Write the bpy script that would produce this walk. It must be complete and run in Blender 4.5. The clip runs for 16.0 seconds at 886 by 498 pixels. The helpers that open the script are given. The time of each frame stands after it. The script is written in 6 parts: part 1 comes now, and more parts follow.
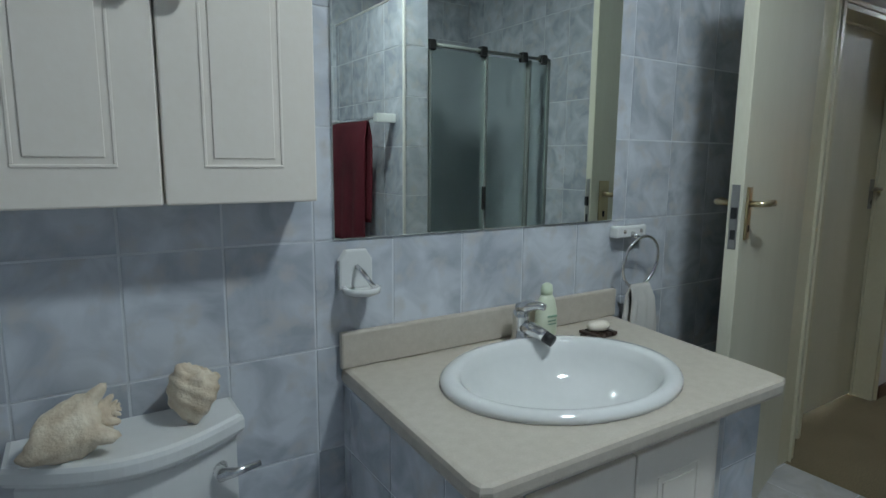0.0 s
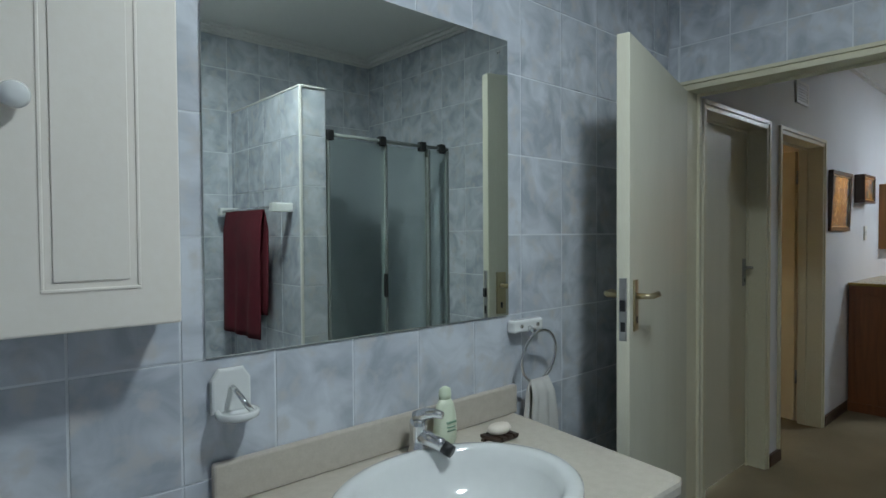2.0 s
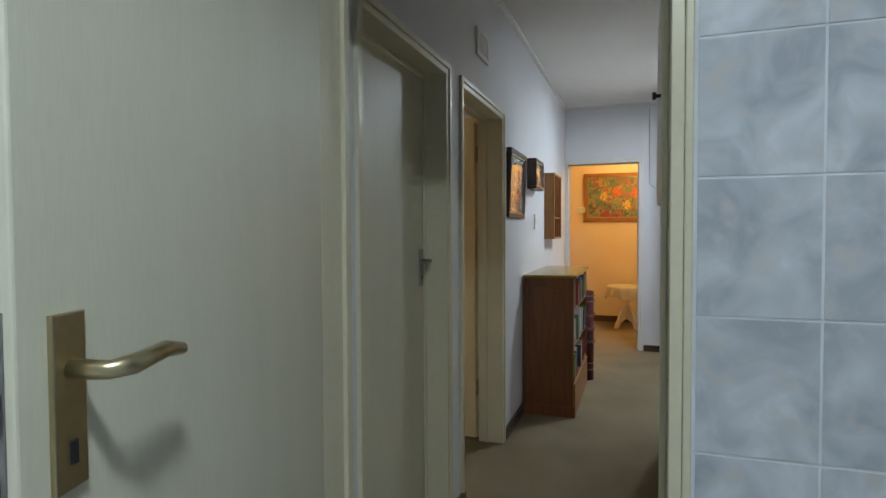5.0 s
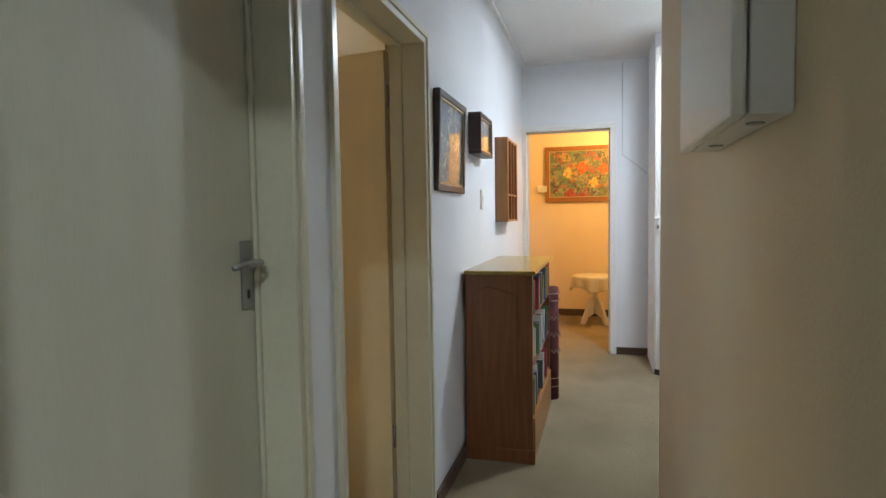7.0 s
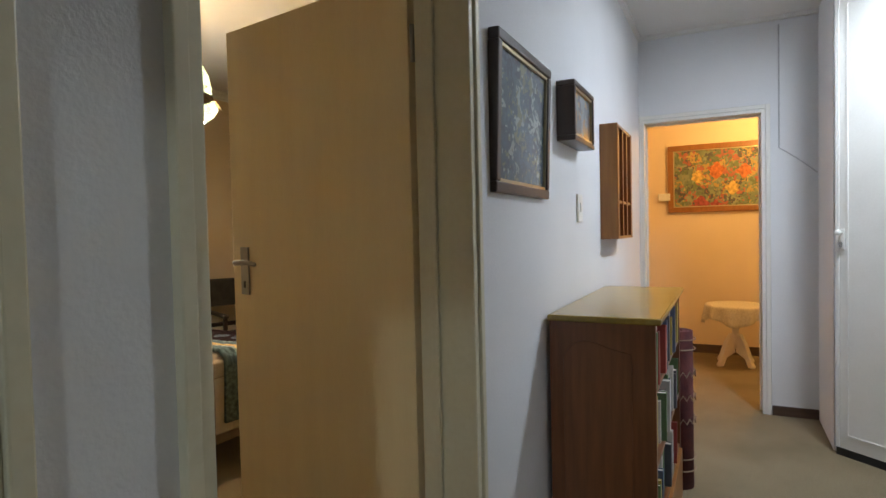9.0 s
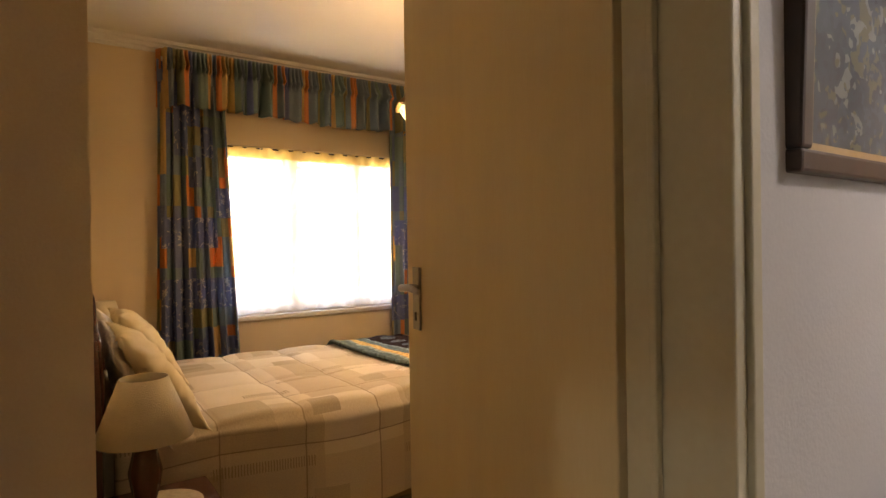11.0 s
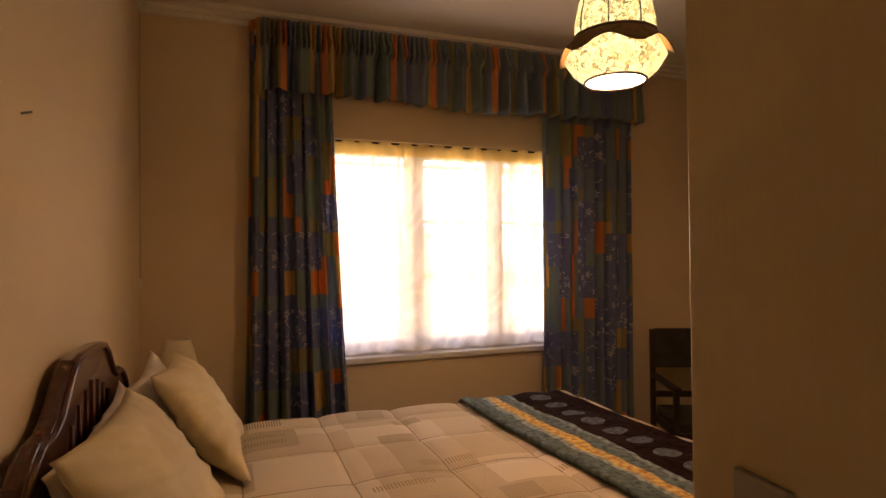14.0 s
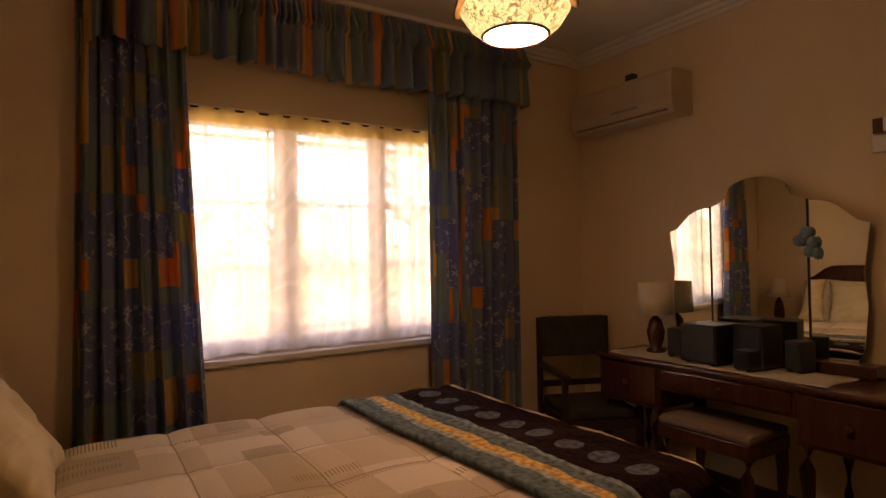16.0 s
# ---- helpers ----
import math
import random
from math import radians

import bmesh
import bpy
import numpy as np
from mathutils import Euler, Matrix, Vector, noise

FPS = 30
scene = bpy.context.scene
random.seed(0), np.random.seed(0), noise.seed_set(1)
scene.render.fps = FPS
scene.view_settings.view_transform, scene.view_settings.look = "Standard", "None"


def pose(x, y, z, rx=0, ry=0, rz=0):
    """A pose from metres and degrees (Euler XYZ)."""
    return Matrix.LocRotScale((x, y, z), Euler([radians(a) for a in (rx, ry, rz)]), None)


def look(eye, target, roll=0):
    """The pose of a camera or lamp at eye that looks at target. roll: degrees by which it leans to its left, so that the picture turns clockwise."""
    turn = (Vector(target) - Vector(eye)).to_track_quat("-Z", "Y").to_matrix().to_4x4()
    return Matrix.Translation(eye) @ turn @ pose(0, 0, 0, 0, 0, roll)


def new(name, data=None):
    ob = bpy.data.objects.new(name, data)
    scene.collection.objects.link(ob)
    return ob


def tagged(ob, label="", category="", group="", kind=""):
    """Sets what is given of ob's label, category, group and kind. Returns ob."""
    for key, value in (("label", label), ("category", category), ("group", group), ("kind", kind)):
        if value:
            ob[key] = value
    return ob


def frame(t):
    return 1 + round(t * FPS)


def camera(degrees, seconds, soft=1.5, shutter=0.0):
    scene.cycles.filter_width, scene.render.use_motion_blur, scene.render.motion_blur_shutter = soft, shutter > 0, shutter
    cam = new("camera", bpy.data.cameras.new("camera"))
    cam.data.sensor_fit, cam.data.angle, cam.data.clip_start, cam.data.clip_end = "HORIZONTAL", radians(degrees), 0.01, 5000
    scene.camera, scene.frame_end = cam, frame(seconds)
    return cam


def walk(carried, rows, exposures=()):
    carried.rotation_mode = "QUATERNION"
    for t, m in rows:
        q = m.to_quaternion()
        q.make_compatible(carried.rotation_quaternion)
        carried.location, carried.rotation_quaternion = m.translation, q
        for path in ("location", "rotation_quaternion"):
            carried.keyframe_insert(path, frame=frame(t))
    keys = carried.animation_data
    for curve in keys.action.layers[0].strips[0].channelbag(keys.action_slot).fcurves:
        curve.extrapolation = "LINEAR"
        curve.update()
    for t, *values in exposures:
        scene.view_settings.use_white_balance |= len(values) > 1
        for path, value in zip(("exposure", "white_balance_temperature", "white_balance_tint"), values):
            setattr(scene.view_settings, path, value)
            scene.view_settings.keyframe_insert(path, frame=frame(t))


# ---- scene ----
cam = camera(75.3, 16.0)
PATH = [
    (0, (0.842, 0.639, 1.369), (1.918, 2.297, 1.066), 0.5),
    (0.5, (0.847, 0.619, 1.426), (1.92, 2.297, 1.243), 0.5),
    (1, (0.888, 0.606, 1.426), (1.964, 2.29, 1.339), -0.2),
    (1.5, (0.914, 0.602, 1.436), (2.083, 2.224, 1.39), -0.8),
    (2, (0.928, 0.659, 1.445), (2.258, 2.152, 1.397), -0.4),
    (2.5, (0.99, 0.715, 1.442), (2.469, 2.059, 1.384), -0.0),
    (2.7, (1.028, 0.74, 1.417), (2.579, 2.002, 1.385), -0.3),
    (3, (1.146, 0.806, 1.417), (2.745, 2.006, 1.363), 0.1),
    (3.5, (1.301, 0.887, 1.406), (2.994, 1.95, 1.353), -0.1),
    (4, (1.546, 0.992, 1.392), (3.324, 1.906, 1.339), -0.0),
    (4.5, (1.868, 1.062, 1.382), (3.728, 1.797, 1.33), -0.1),
    (4.7, (2.014, 1.09, 1.378), (3.893, 1.776, 1.328), -0.1),
    (6.8, (3.345, 1.223, 1.342), (5.268, 1.770, 1.222), -0.8),
    (7, (3.433, 1.231, 1.342), (5.359, 1.758, 1.224), -0.9),
    (7.5, (3.672, 1.257, 1.34), (5.607, 1.749, 1.226), -1.1),
    (8, (3.962, 1.289, 1.346), (5.892, 1.804, 1.242), -1.0),
    (8.5, (4.224, 1.326, 1.32), (6.11, 1.985, 1.231), -1.3),
    (9, (4.434, 1.36, 1.347), (6.226, 2.246, 1.286), -1.3),
    (9.5, (4.626, 1.403, 1.344), (6.28, 2.527, 1.308), -1.2),
    (10, (4.795, 1.428, 1.339), (6.277, 2.77, 1.317), -1.2),
    (10.2, (4.845, 1.448, 1.333), (6.265, 2.856, 1.316), -1.1),
    (12.3, (5.546, 1.939, 1.431), (6.262, 3.806, 1.406), -0.8),
    (12.5, (5.569, 2.013, 1.433), (6.258, 3.89, 1.408), -0.7),
    (13, (5.602, 2.244, 1.457), (6.27, 4.129, 1.437), -0.5),
    (13.5, (5.628, 2.438, 1.451), (6.293, 4.324, 1.445), -0.5),
    (14, (5.634, 2.618, 1.438), (6.33, 4.493, 1.466), -0.6),
    (14.5, (5.65, 2.742, 1.433), (6.411, 4.591, 1.466), -0.7),
    (15, (5.67, 2.843, 1.411), (6.543, 4.642, 1.441), -0.8),
    (15.5, (5.693, 2.878, 1.391), (6.686, 4.613, 1.416), -0.9),
    (16, (5.733, 2.898, 1.358), (6.808, 4.585, 1.382), -1.1),
]
SUN, BATH_W, HALL_W, END_W, PEND_W = 5.0, 1.04, 1.05, 1.5, 8.8
EXPOSURES = [(0.0, 4.38, 6500, 10), (3.0, 4.5, 6500, 10), (4.7, 4.75, 6500, 10), (7.0, 5.38, 6500, 11), (9.0, 5.0, 6600, 13), (10.2, 4.88, 8400, 23), (12.3, 4.65, 10000, 35), (13.0, 4.35, 10000, 38), (14.5, 3.47, 11100, 51), (16.0, 3.23, 11100, 55)]
walk(cam, [(t, look(eye, target, roll)) for t, eye, target, roll in PATH], EXPOSURES)

# ---- world, sun, lamps ----
world = bpy.data.worlds.new("sky")
scene.world = world
world.use_nodes = True
wn = world.node_tree.nodes
sky = wn.new("ShaderNodeTexSky")
sky.sky_type, sky.sun_disc = "NISHITA", False
sky.sun_elevation, sky.sun_rotation = radians(50), radians(205)
world.node_tree.links.new(sky.outputs[0], wn["Background"].inputs[0])
wn["Background"].inputs[1].default_value = 0.15


def lamp(name, kind, power, colour, m, size=0.1, size_y=None):
    data = bpy.data.lights.new(name, kind)
    data.energy, data.color = power, colour
    if kind == "AREA":
        data.size = size
        if size_y:
            data.shape, data.size_y = "RECTANGLE", size_y
    elif kind == "SUN":
        data.angle = radians(0.5)
    else:
        data.shadow_soft_size = size
    ob = new(name, data)
    ob.matrix_world = m
    return ob


lamp("sun", "SUN", SUN, (1.0, 0.95, 0.86), look((0, 0, 0), (0.3, 0.65, -0.85)))
lamp("bathroom_bulb", "AREA", BATH_W, (0.81, 0.945, 1.0), pose(1.9, 0.8, 2.705), 0.2)
lamp("hall_bulb", "AREA", HALL_W, (0.77, 0.89, 1.0), pose(7.60, 0.62, 2.69), 0.2)
# unseen warm lamp without a fixture, added to light the end room
lamp("end_room_fill", "POINT", END_W, (1.0, 0.58, 0.18), pose(10.2, 0.9, 2.40), 0.12)
lamp("pendant_bulb", "POINT", PEND_W, (1.0, 0.66, 0.36), pose(6.915, 4.30, 2.18), 0.06)

# ---- materials ----


def tree(name):
    m = bpy.data.materials.new(name)
    m.use_nodes = True
    return m, m.node_tree.nodes, m.node_tree.links, m.node_tree.nodes["Principled BSDF"]


def ramp(nodes, stops, mode="LINEAR"):
    r = nodes.new("ShaderNodeValToRGB")
    r.color_ramp.interpolation = mode
    while len(r.color_ramp.elements) < len(stops):
        r.color_ramp.elements.new(0.5)
    for e, (p, c) in zip(r.color_ramp.elements, stops):
        e.position, e.color = p, (*c, 1)
    return r


def mix_node(nodes, links, fac, a, b, blend="MIX"):
    n = nodes.new("ShaderNodeMix")
    n.data_type, n.blend_type = "RGBA", blend
    for sock, v in ((0, fac), (6, a), (7, b)):
        if isinstance(v, (int, float)):
            n.inputs[sock].default_value = v
        elif isinstance(v, tuple):
            n.inputs[sock].default_value = (*v, 1)
        else:
            links.new(v, n.inputs[sock])
    return n.outputs[2]


def mat(name, a, b=None, rough=0.5, metal=0.0, scale=6.0, fine=90.0, bump=0.05, stretch=(1, 1, 1), coat=0.0, detail=5.0, spread=0.12, grain=0.10):
    """Two tones mixed by large noise, a fine grain in tone and relief."""
    m, n, l, p = tree(name)
    b = b or tuple(c * 0.86 for c in a)
    geo = n.new("ShaderNodeNewGeometry")
    mp = n.new("ShaderNodeMapping")
    mp.inputs["Scale"].default_value = stretch
    l.new(geo.outputs["Position"], mp.inputs["Vector"])
    big, small = n.new("ShaderNodeTexNoise"), n.new("ShaderNodeTexNoise")
    big.inputs["Scale"].default_value, big.inputs["Detail"].default_value = scale, detail
    small.inputs["Scale"].default_value, small.inputs["Detail"].default_value = fine, 3
    l.new(mp.outputs[0], big.inputs["Vector"])
    l.new(mp.outputs[0], small.inputs["Vector"])
    r = ramp(n, [(0.5 - spread * 1.6, b), (0.5 + spread * 1.6, a)])
    l.new(big.outputs["Fac"], r.inputs[0])
    c = mix_node(n, l, grain, r.outputs[0], small.outputs["Fac"], "OVERLAY")
    l.new(c, p.inputs["Base Color"])
    p.inputs["Roughness"].default_value, p.inputs["Metallic"].default_value = rough, metal
    p.inputs["Coat Weight"].default_value = coat
    if bump:
        bp = n.new("ShaderNodeBump")
        bp.inputs["Strength"].default_value, bp.inputs["Distance"].default_value = bump, 0.01
        l.new(small.outputs["Fac"], bp.inputs["Height"])
        l.new(bp.outputs[0], p.inputs["Normal"])
    return m


def tile_material(name, light, dark, warm, rough=0.14):
    m, n, l, p = tree(name)
    geo, info = n.new("ShaderNodeNewGeometry"), n.new("ShaderNodeObjectInfo")
    add = n.new("ShaderNodeVectorMath")
    add.operation = "MULTIPLY_ADD"
    add.inputs[0].default_value = (0, 0, 0)
    l.new(info.outputs["Random"], add.inputs[0])
    add.inputs[1].default_value = (37, 19, 53)
    l.new(geo.outputs["Position"], add.inputs[2])
    cloud, vein = n.new("ShaderNodeTexNoise"), n.new("ShaderNodeTexNoise")
    cloud.inputs["Scale"].default_value, cloud.inputs["Detail"].default_value = 8.0, 5
    cloud.inputs["Distortion"].default_value = 0.8
    vein.inputs["Scale"].default_value, vein.inputs["Detail"].default_value = 17.0, 6
    for t in (cloud, vein):
        l.new(add.outputs[0], t.inputs["Vector"])
    r = ramp(n, [(0.34, dark), (0.5, tuple((a + b) / 2 for a, b in zip(light, dark))), (0.66, light)])
    l.new(cloud.outputs["Fac"], r.inputs[0])
    r2 = ramp(n, [(0.52, (0, 0, 0)), (0.72, (1, 1, 1))])
    l.new(vein.outputs["Fac"], r2.inputs[0])
    c = mix_node(n, l, r2.outputs[0], r.outputs[0], warm)
    l.new(c, p.inputs["Base Color"])
    p.inputs["Roughness"].default_value = rough
    return m


def wood(name, light, dark, rough=0.35, stretch=(9, 9, 0.7), coat=0.15):
    return mat(name, light, dark, rough, scale=5.0, fine=60, bump=0.04, stretch=stretch, coat=coat, spread=0.16)


def cells(name, kind, rough=0.9):
    """Patchwork cloth from the cloth's own u, v in metres."""
    m, n, l, p = tree(name)
    uv = n.new("ShaderNodeUVMap")
    uv.uv_map = "cloth"

    def cell(sx, sy, off=0.0):
        mp = n.new("ShaderNodeMapping")
        mp.inputs["Scale"].default_value = (1 / sx, 1 / sy, 1)
        mp.inputs["Location"].default_value = (off, off * 1.7, 0)
        l.new(uv.outputs[0], mp.inputs["Vector"])
        fl = n.new("ShaderNodeVectorMath")
        fl.operation = "FLOOR"
        l.new(mp.outputs[0], fl.inputs[0])
        w = n.new("ShaderNodeTexWhiteNoise")
        w.noise_dimensions = "2D"
        l.new(fl.outputs[0], w.inputs["Vector"])
        return w.outputs["Value"]

    weave = n.new("ShaderNodeTexNoise")
    weave.inputs["Scale"].default_value, weave.inputs["Detail"].default_value = 160.0, 2
    l.new(uv.outputs[0], weave.inputs["Vector"])
    navy, teal, olive, orange, gold = (0.19, 0.24, 0.43), (0.23, 0.33, 0.31), (0.37, 0.34, 0.20), (0.74, 0.30, 0.13), (0.70, 0.47, 0.21)
    slate = (0.23, 0.31, 0.39)

    def maths(op, a, b=0.0):
        k = n.new("ShaderNodeMath")
        k.operation = op
        for sock, v in ((0, a), (1, b)):
            if isinstance(v, (int, float)):
                k.inputs[sock].default_value = v
            else:
                l.new(v, k.inputs[sock])
        return k.outputs[0]

    if kind == "curtain":
        r = ramp(n, [(0.0, slate), (0.20, teal), (0.40, olive), (0.58, slate), (0.72, orange), (0.84, gold), (0.92, navy)], "CONSTANT")
        l.new(cell(0.075, 0.21), r.inputs[0])
        r2 = ramp(n, [(0.0, (0, 0, 0)), (0.64, (1, 1, 1))], "CONSTANT")
        l.new(cell(0.15, 0.21, 0.37), r2.inputs[0])
        c = mix_node(n, l, r2.outputs[0], r.outputs[0], navy)
        # five-petalled sprigs scattered on the navy blocks
        vor = n.new("ShaderNodeTexVoronoi")
        vor.inputs["Scale"].default_value, vor.inputs["Randomness"].default_value = 13.0, 0.75
        l.new(uv.outputs[0], vor.inputs["Vector"])
        away = n.new("ShaderNodeVectorMath")
        away.operation = "SUBTRACT"
        l.new(uv.outputs[0], away.inputs[0])
        l.new(vor.outputs["Position"], away.inputs[1])
        xy = n.new("ShaderNodeSeparateXYZ")
        l.new(away.outputs[0], xy.inputs[0])
        ln = n.new("ShaderNodeVectorMath")
        ln.operation = "LENGTH"
        l.new(away.outputs[0], ln.inputs[0])
        petal = maths("ABSOLUTE", maths("COSINE", maths("MULTIPLY", maths("ARCTAN2", xy.outputs[1], xy.outputs[0]), 2.5)))
        rim = maths("MULTIPLY_ADD", petal, 0.017)
        rim.node.inputs[2].default_value = 0.008
        inside = maths("MULTIPLY", maths("LESS_THAN", ln.outputs["Value"], rim), maths("GREATER_THAN", ln.outputs["Value"], 0.006))
        curl = n.new("ShaderNodeTexVoronoi")
        curl.feature, curl.inputs["Scale"].default_value = "DISTANCE_TO_EDGE", 15.0
        l.new(uv.outputs[0], curl.inputs["Vector"])
        blot = n.new("ShaderNodeTexNoise")
        blot.inputs["Scale"].default_value = 22.0
        l.new(uv.outputs[0], blot.inputs["Vector"])
        vine = maths("MULTIPLY", maths("LESS_THAN", curl.outputs["Distance"], 0.045), maths("GREATER_THAN", blot.outputs["Fac"], 0.56))
        both = mix_node(n, l, 1.0, maths("MAXIMUM", inside, vine), r2.outputs[0], "MULTIPLY")
        c = mix_node(n, l, both, c, (0.52, 0.55, 0.60))
    elif kind == "valance":
        r = ramp(n, [(0.0, slate), (0.22, teal), (0.40, navy), (0.55, olive), (0.66, slate), (0.78, orange), (0.92, gold)], "CONSTANT")
        l.new(cell(0.056, 50.0), r.inputs[0])
        c = r.outputs[0]
    elif kind == "quilt":
        r = ramp(n, [(0.0, (0.60, 0.52, 0.40)), (0.30, (0.68, 0.61, 0.50)), (0.62, (0.56, 0.48, 0.36)), (0.85, (0.54, 0.46, 0.35))], "CONSTANT")
        l.new(cell(0.40, 0.27), r.inputs[0])
        r2 = ramp(n, [(0.0, (0, 0, 0)), (0.86, (1, 1, 1))], "CONSTANT")
        l.new(cell(0.16, 0.27, 0.31), r2.inputs[0])
        c = mix_node(n, l, r2.outputs[0], r.outputs[0], (0.48, 0.41, 0.30))
        r3 = ramp(n, [(0.0, (0, 0, 0)), (0.96, (1, 1, 1))], "CONSTANT")
        l.new(cell(0.13, 0.09, 0.13), r3.inputs[0])
        c = mix_node(n, l, r3.outputs[0], c, (0.44, 0.37, 0.27))
        dash = n.new("ShaderNodeTexWave")
        dash.wave_type, dash.bands_direction = "BANDS", "X"
        dash.inputs["Scale"].default_value, dash.inputs["Distortion"].default_value = 26.0, 1.5
        l.new(uv.outputs[0], dash.inputs["Vector"])
        fringe = ramp(n, [(0.0, (0, 0, 0)), (0.62, (1, 1, 1))], "CONSTANT")
        l.new(dash.outputs["Fac"], fringe.inputs[0])
        r4 = ramp(n, [(0.0, (0, 0, 0)), (0.90, (1, 1, 1))], "CONSTANT")
        l.new(cell(0.22, 0.045, 0.53), r4.inputs[0])
        both = mix_node(n, l, 1.0, fringe.outputs[0], r4.outputs[0], "MULTIPLY")
        c = mix_node(n, l, both, c, (0.36, 0.29, 0.19))
        # sewn lines between the puffed squares
        for axis, shift in ((0, 0.0), (1, 0.0344)):
            ax = n.new("ShaderNodeSeparateXYZ")
            l.new(uv.outputs[0], ax.inputs[0])
            gap = maths("PINGPONG", maths("ADD", ax.outputs[axis], shift), 0.18)
            c = mix_node(n, l, maths("MULTIPLY", maths("LESS_THAN", gap, 0.0035), 0.75), c, (0.27, 0.21, 0.14))
    elif kind == "blanket":
        sep = n.new("ShaderNodeSeparateXYZ")
        l.new(uv.outputs[0], sep.inputs[0])
        wob = n.new("ShaderNodeTexNoise")
        wob.inputs["Scale"].default_value = 6.0
        l.new(uv.outputs[0], wob.inputs["Vector"])
        ma = n.new("ShaderNodeMath")
        ma.operation, ma.inputs[1].default_value = "MULTIPLY_ADD", 0.07
        l.new(wob.outputs["Fac"], ma.inputs[0])
        l.new(sep.outputs[0], ma.inputs[2])
        brown = (0.016, 0.006, 0.006)
        r = ramp(n, [(0.0, (0.10, 0.15, 0.16)), (0.135, (0.26, 0.31, 0.30)), (0.16, (0.60, 0.38, 0.15)), (0.215, (0.10, 0.15, 0.16)), (0.275, (0.18, 0.24, 0.25)), (0.30, brown)], "CONSTANT")
        l.new(ma.outputs[0], r.inputs[0])
        mp = n.new("ShaderNodeMapping")
        mp.inputs["Location"].default_value, mp.inputs["Scale"].default_value = (-0.395 / 0.07, 0, 0), (1 / 0.07, 1 / 0.155, 1)
        l.new(uv.outputs[0], mp.inputs["Vector"])
        s2 = n.new("ShaderNodeSeparateXYZ")
        l.new(mp.outputs[0], s2.inputs[0])
        fr = n.new("ShaderNodeMath")
        fr.operation = "PINGPONG"
        fr.inputs[1].default_value = 0.5
        l.new(s2.outputs[1], fr.inputs[0])
        cmb = n.new("ShaderNodeCombineXYZ")
        l.new(s2.outputs[0], cmb.inputs[0])
        dbl = n.new("ShaderNodeMath")
        dbl.operation, dbl.inputs[1].default_value = "MULTIPLY", 2.6
        l.new(fr.outputs[0], dbl.inputs[0])
        l.new(dbl.outputs[0], cmb.inputs[1])
        ln = n.new("ShaderNodeVectorMath")
        ln.operation = "LENGTH"
        l.new(cmb.outputs[0], ln.inputs[0])
        spot = ramp(n, [(0.0, (1, 1, 1)), (0.80, (0, 0, 0))], "CONSTANT")
        l.new(ln.outputs["Value"], spot.inputs[0])
        c = mix_node(n, l, spot.outputs[0], r.outputs[0], (0.085, 0.105, 0.125))
    if kind == "blanket":
        pile = n.new("ShaderNodeTexNoise")
        pile.inputs["Scale"].default_value, pile.inputs["Detail"].default_value = 38.0, 4
        l.new(uv.outputs[0], pile.inputs["Vector"])
        tuft = ramp(n, [(0.36, (0.12, 0.12, 0.12)), (0.64, (0.88, 0.88, 0.88))])
        l.new(pile.outputs["Fac"], tuft.inputs[0])
        c = mix_node(n, l, 0.55, c, tuft.outputs[0], "OVERLAY")
    c = mix_node(n, l, 0.22, c, weave.outputs["Fac"], "OVERLAY")
    l.new(c, p.inputs["Base Color"])
    p.inputs["Roughness"].default_value = rough
    p.inputs["Specular IOR Level"].default_value = 0.12
    bp = n.new("ShaderNodeBump")
    bp.inputs["Strength"].default_value, bp.inputs["Distance"].default_value = 0.25, 0.004
    l.new(weave.outputs["Fac"], bp.inputs["Height"])
    l.new(bp.outputs[0], p.inputs["Normal"])
    if kind in ("curtain", "valance"):
        out = next(k for k in n if k.type == "OUTPUT_MATERIAL")
        tr, mx = n.new("ShaderNodeBsdfTranslucent"), n.new("ShaderNodeMixShader")
        mx.inputs[0].default_value = 0.38
        l.new(c, tr.inputs["Color"])
        l.new(p.outputs[0], mx.inputs[1])
        l.new(tr.outputs[0], mx.inputs[2])
        l.new(mx.outputs[0], out.inputs["Surface"])
    return m


def painting(name, colours, scale):
    m, n, l, p = tree(name)
    geo = n.new("ShaderNodeNewGeometry")
    warp = n.new("ShaderNodeTexNoise")
    warp.inputs["Scale"].default_value = scale
    l.new(geo.outputs["Position"], warp.inputs["Vector"])
    v = n.new("ShaderNodeTexVoronoi")
    v.inputs["Scale"].default_value = scale * 1.2
    w = mix_node(n, l, 0.25, geo.outputs["Position"], warp.outputs["Color"])
    l.new(w, v.inputs["Vector"])
    sp = n.new("ShaderNodeSeparateColor")
    l.new(v.outputs["Color"], sp.inputs[0])
    r = ramp(n, [(i / len(colours), c) for i, c in enumerate(colours)], "CONSTANT")
    l.new(sp.outputs[0], r.inputs[0])
    c = mix_node(n, l, 0.5, r.outputs[0], warp.outputs["Fac"], "OVERLAY")
    l.new(c, p.inputs["Base Color"])
    p.inputs["Roughness"].default_value = 0.6
    return m


def glass(name, colour=(0.9, 0.97, 0.95), rough=0.0, alpha=None):
    m, n, l, p = tree(name)
    p.inputs["Base Color"].default_value = (*colour, 1)
    p.inputs["Roughness"].default_value = rough
    p.inputs["Transmission Weight"].default_value = 1.0
    p.inputs["IOR"].default_value = 1.12
    return m


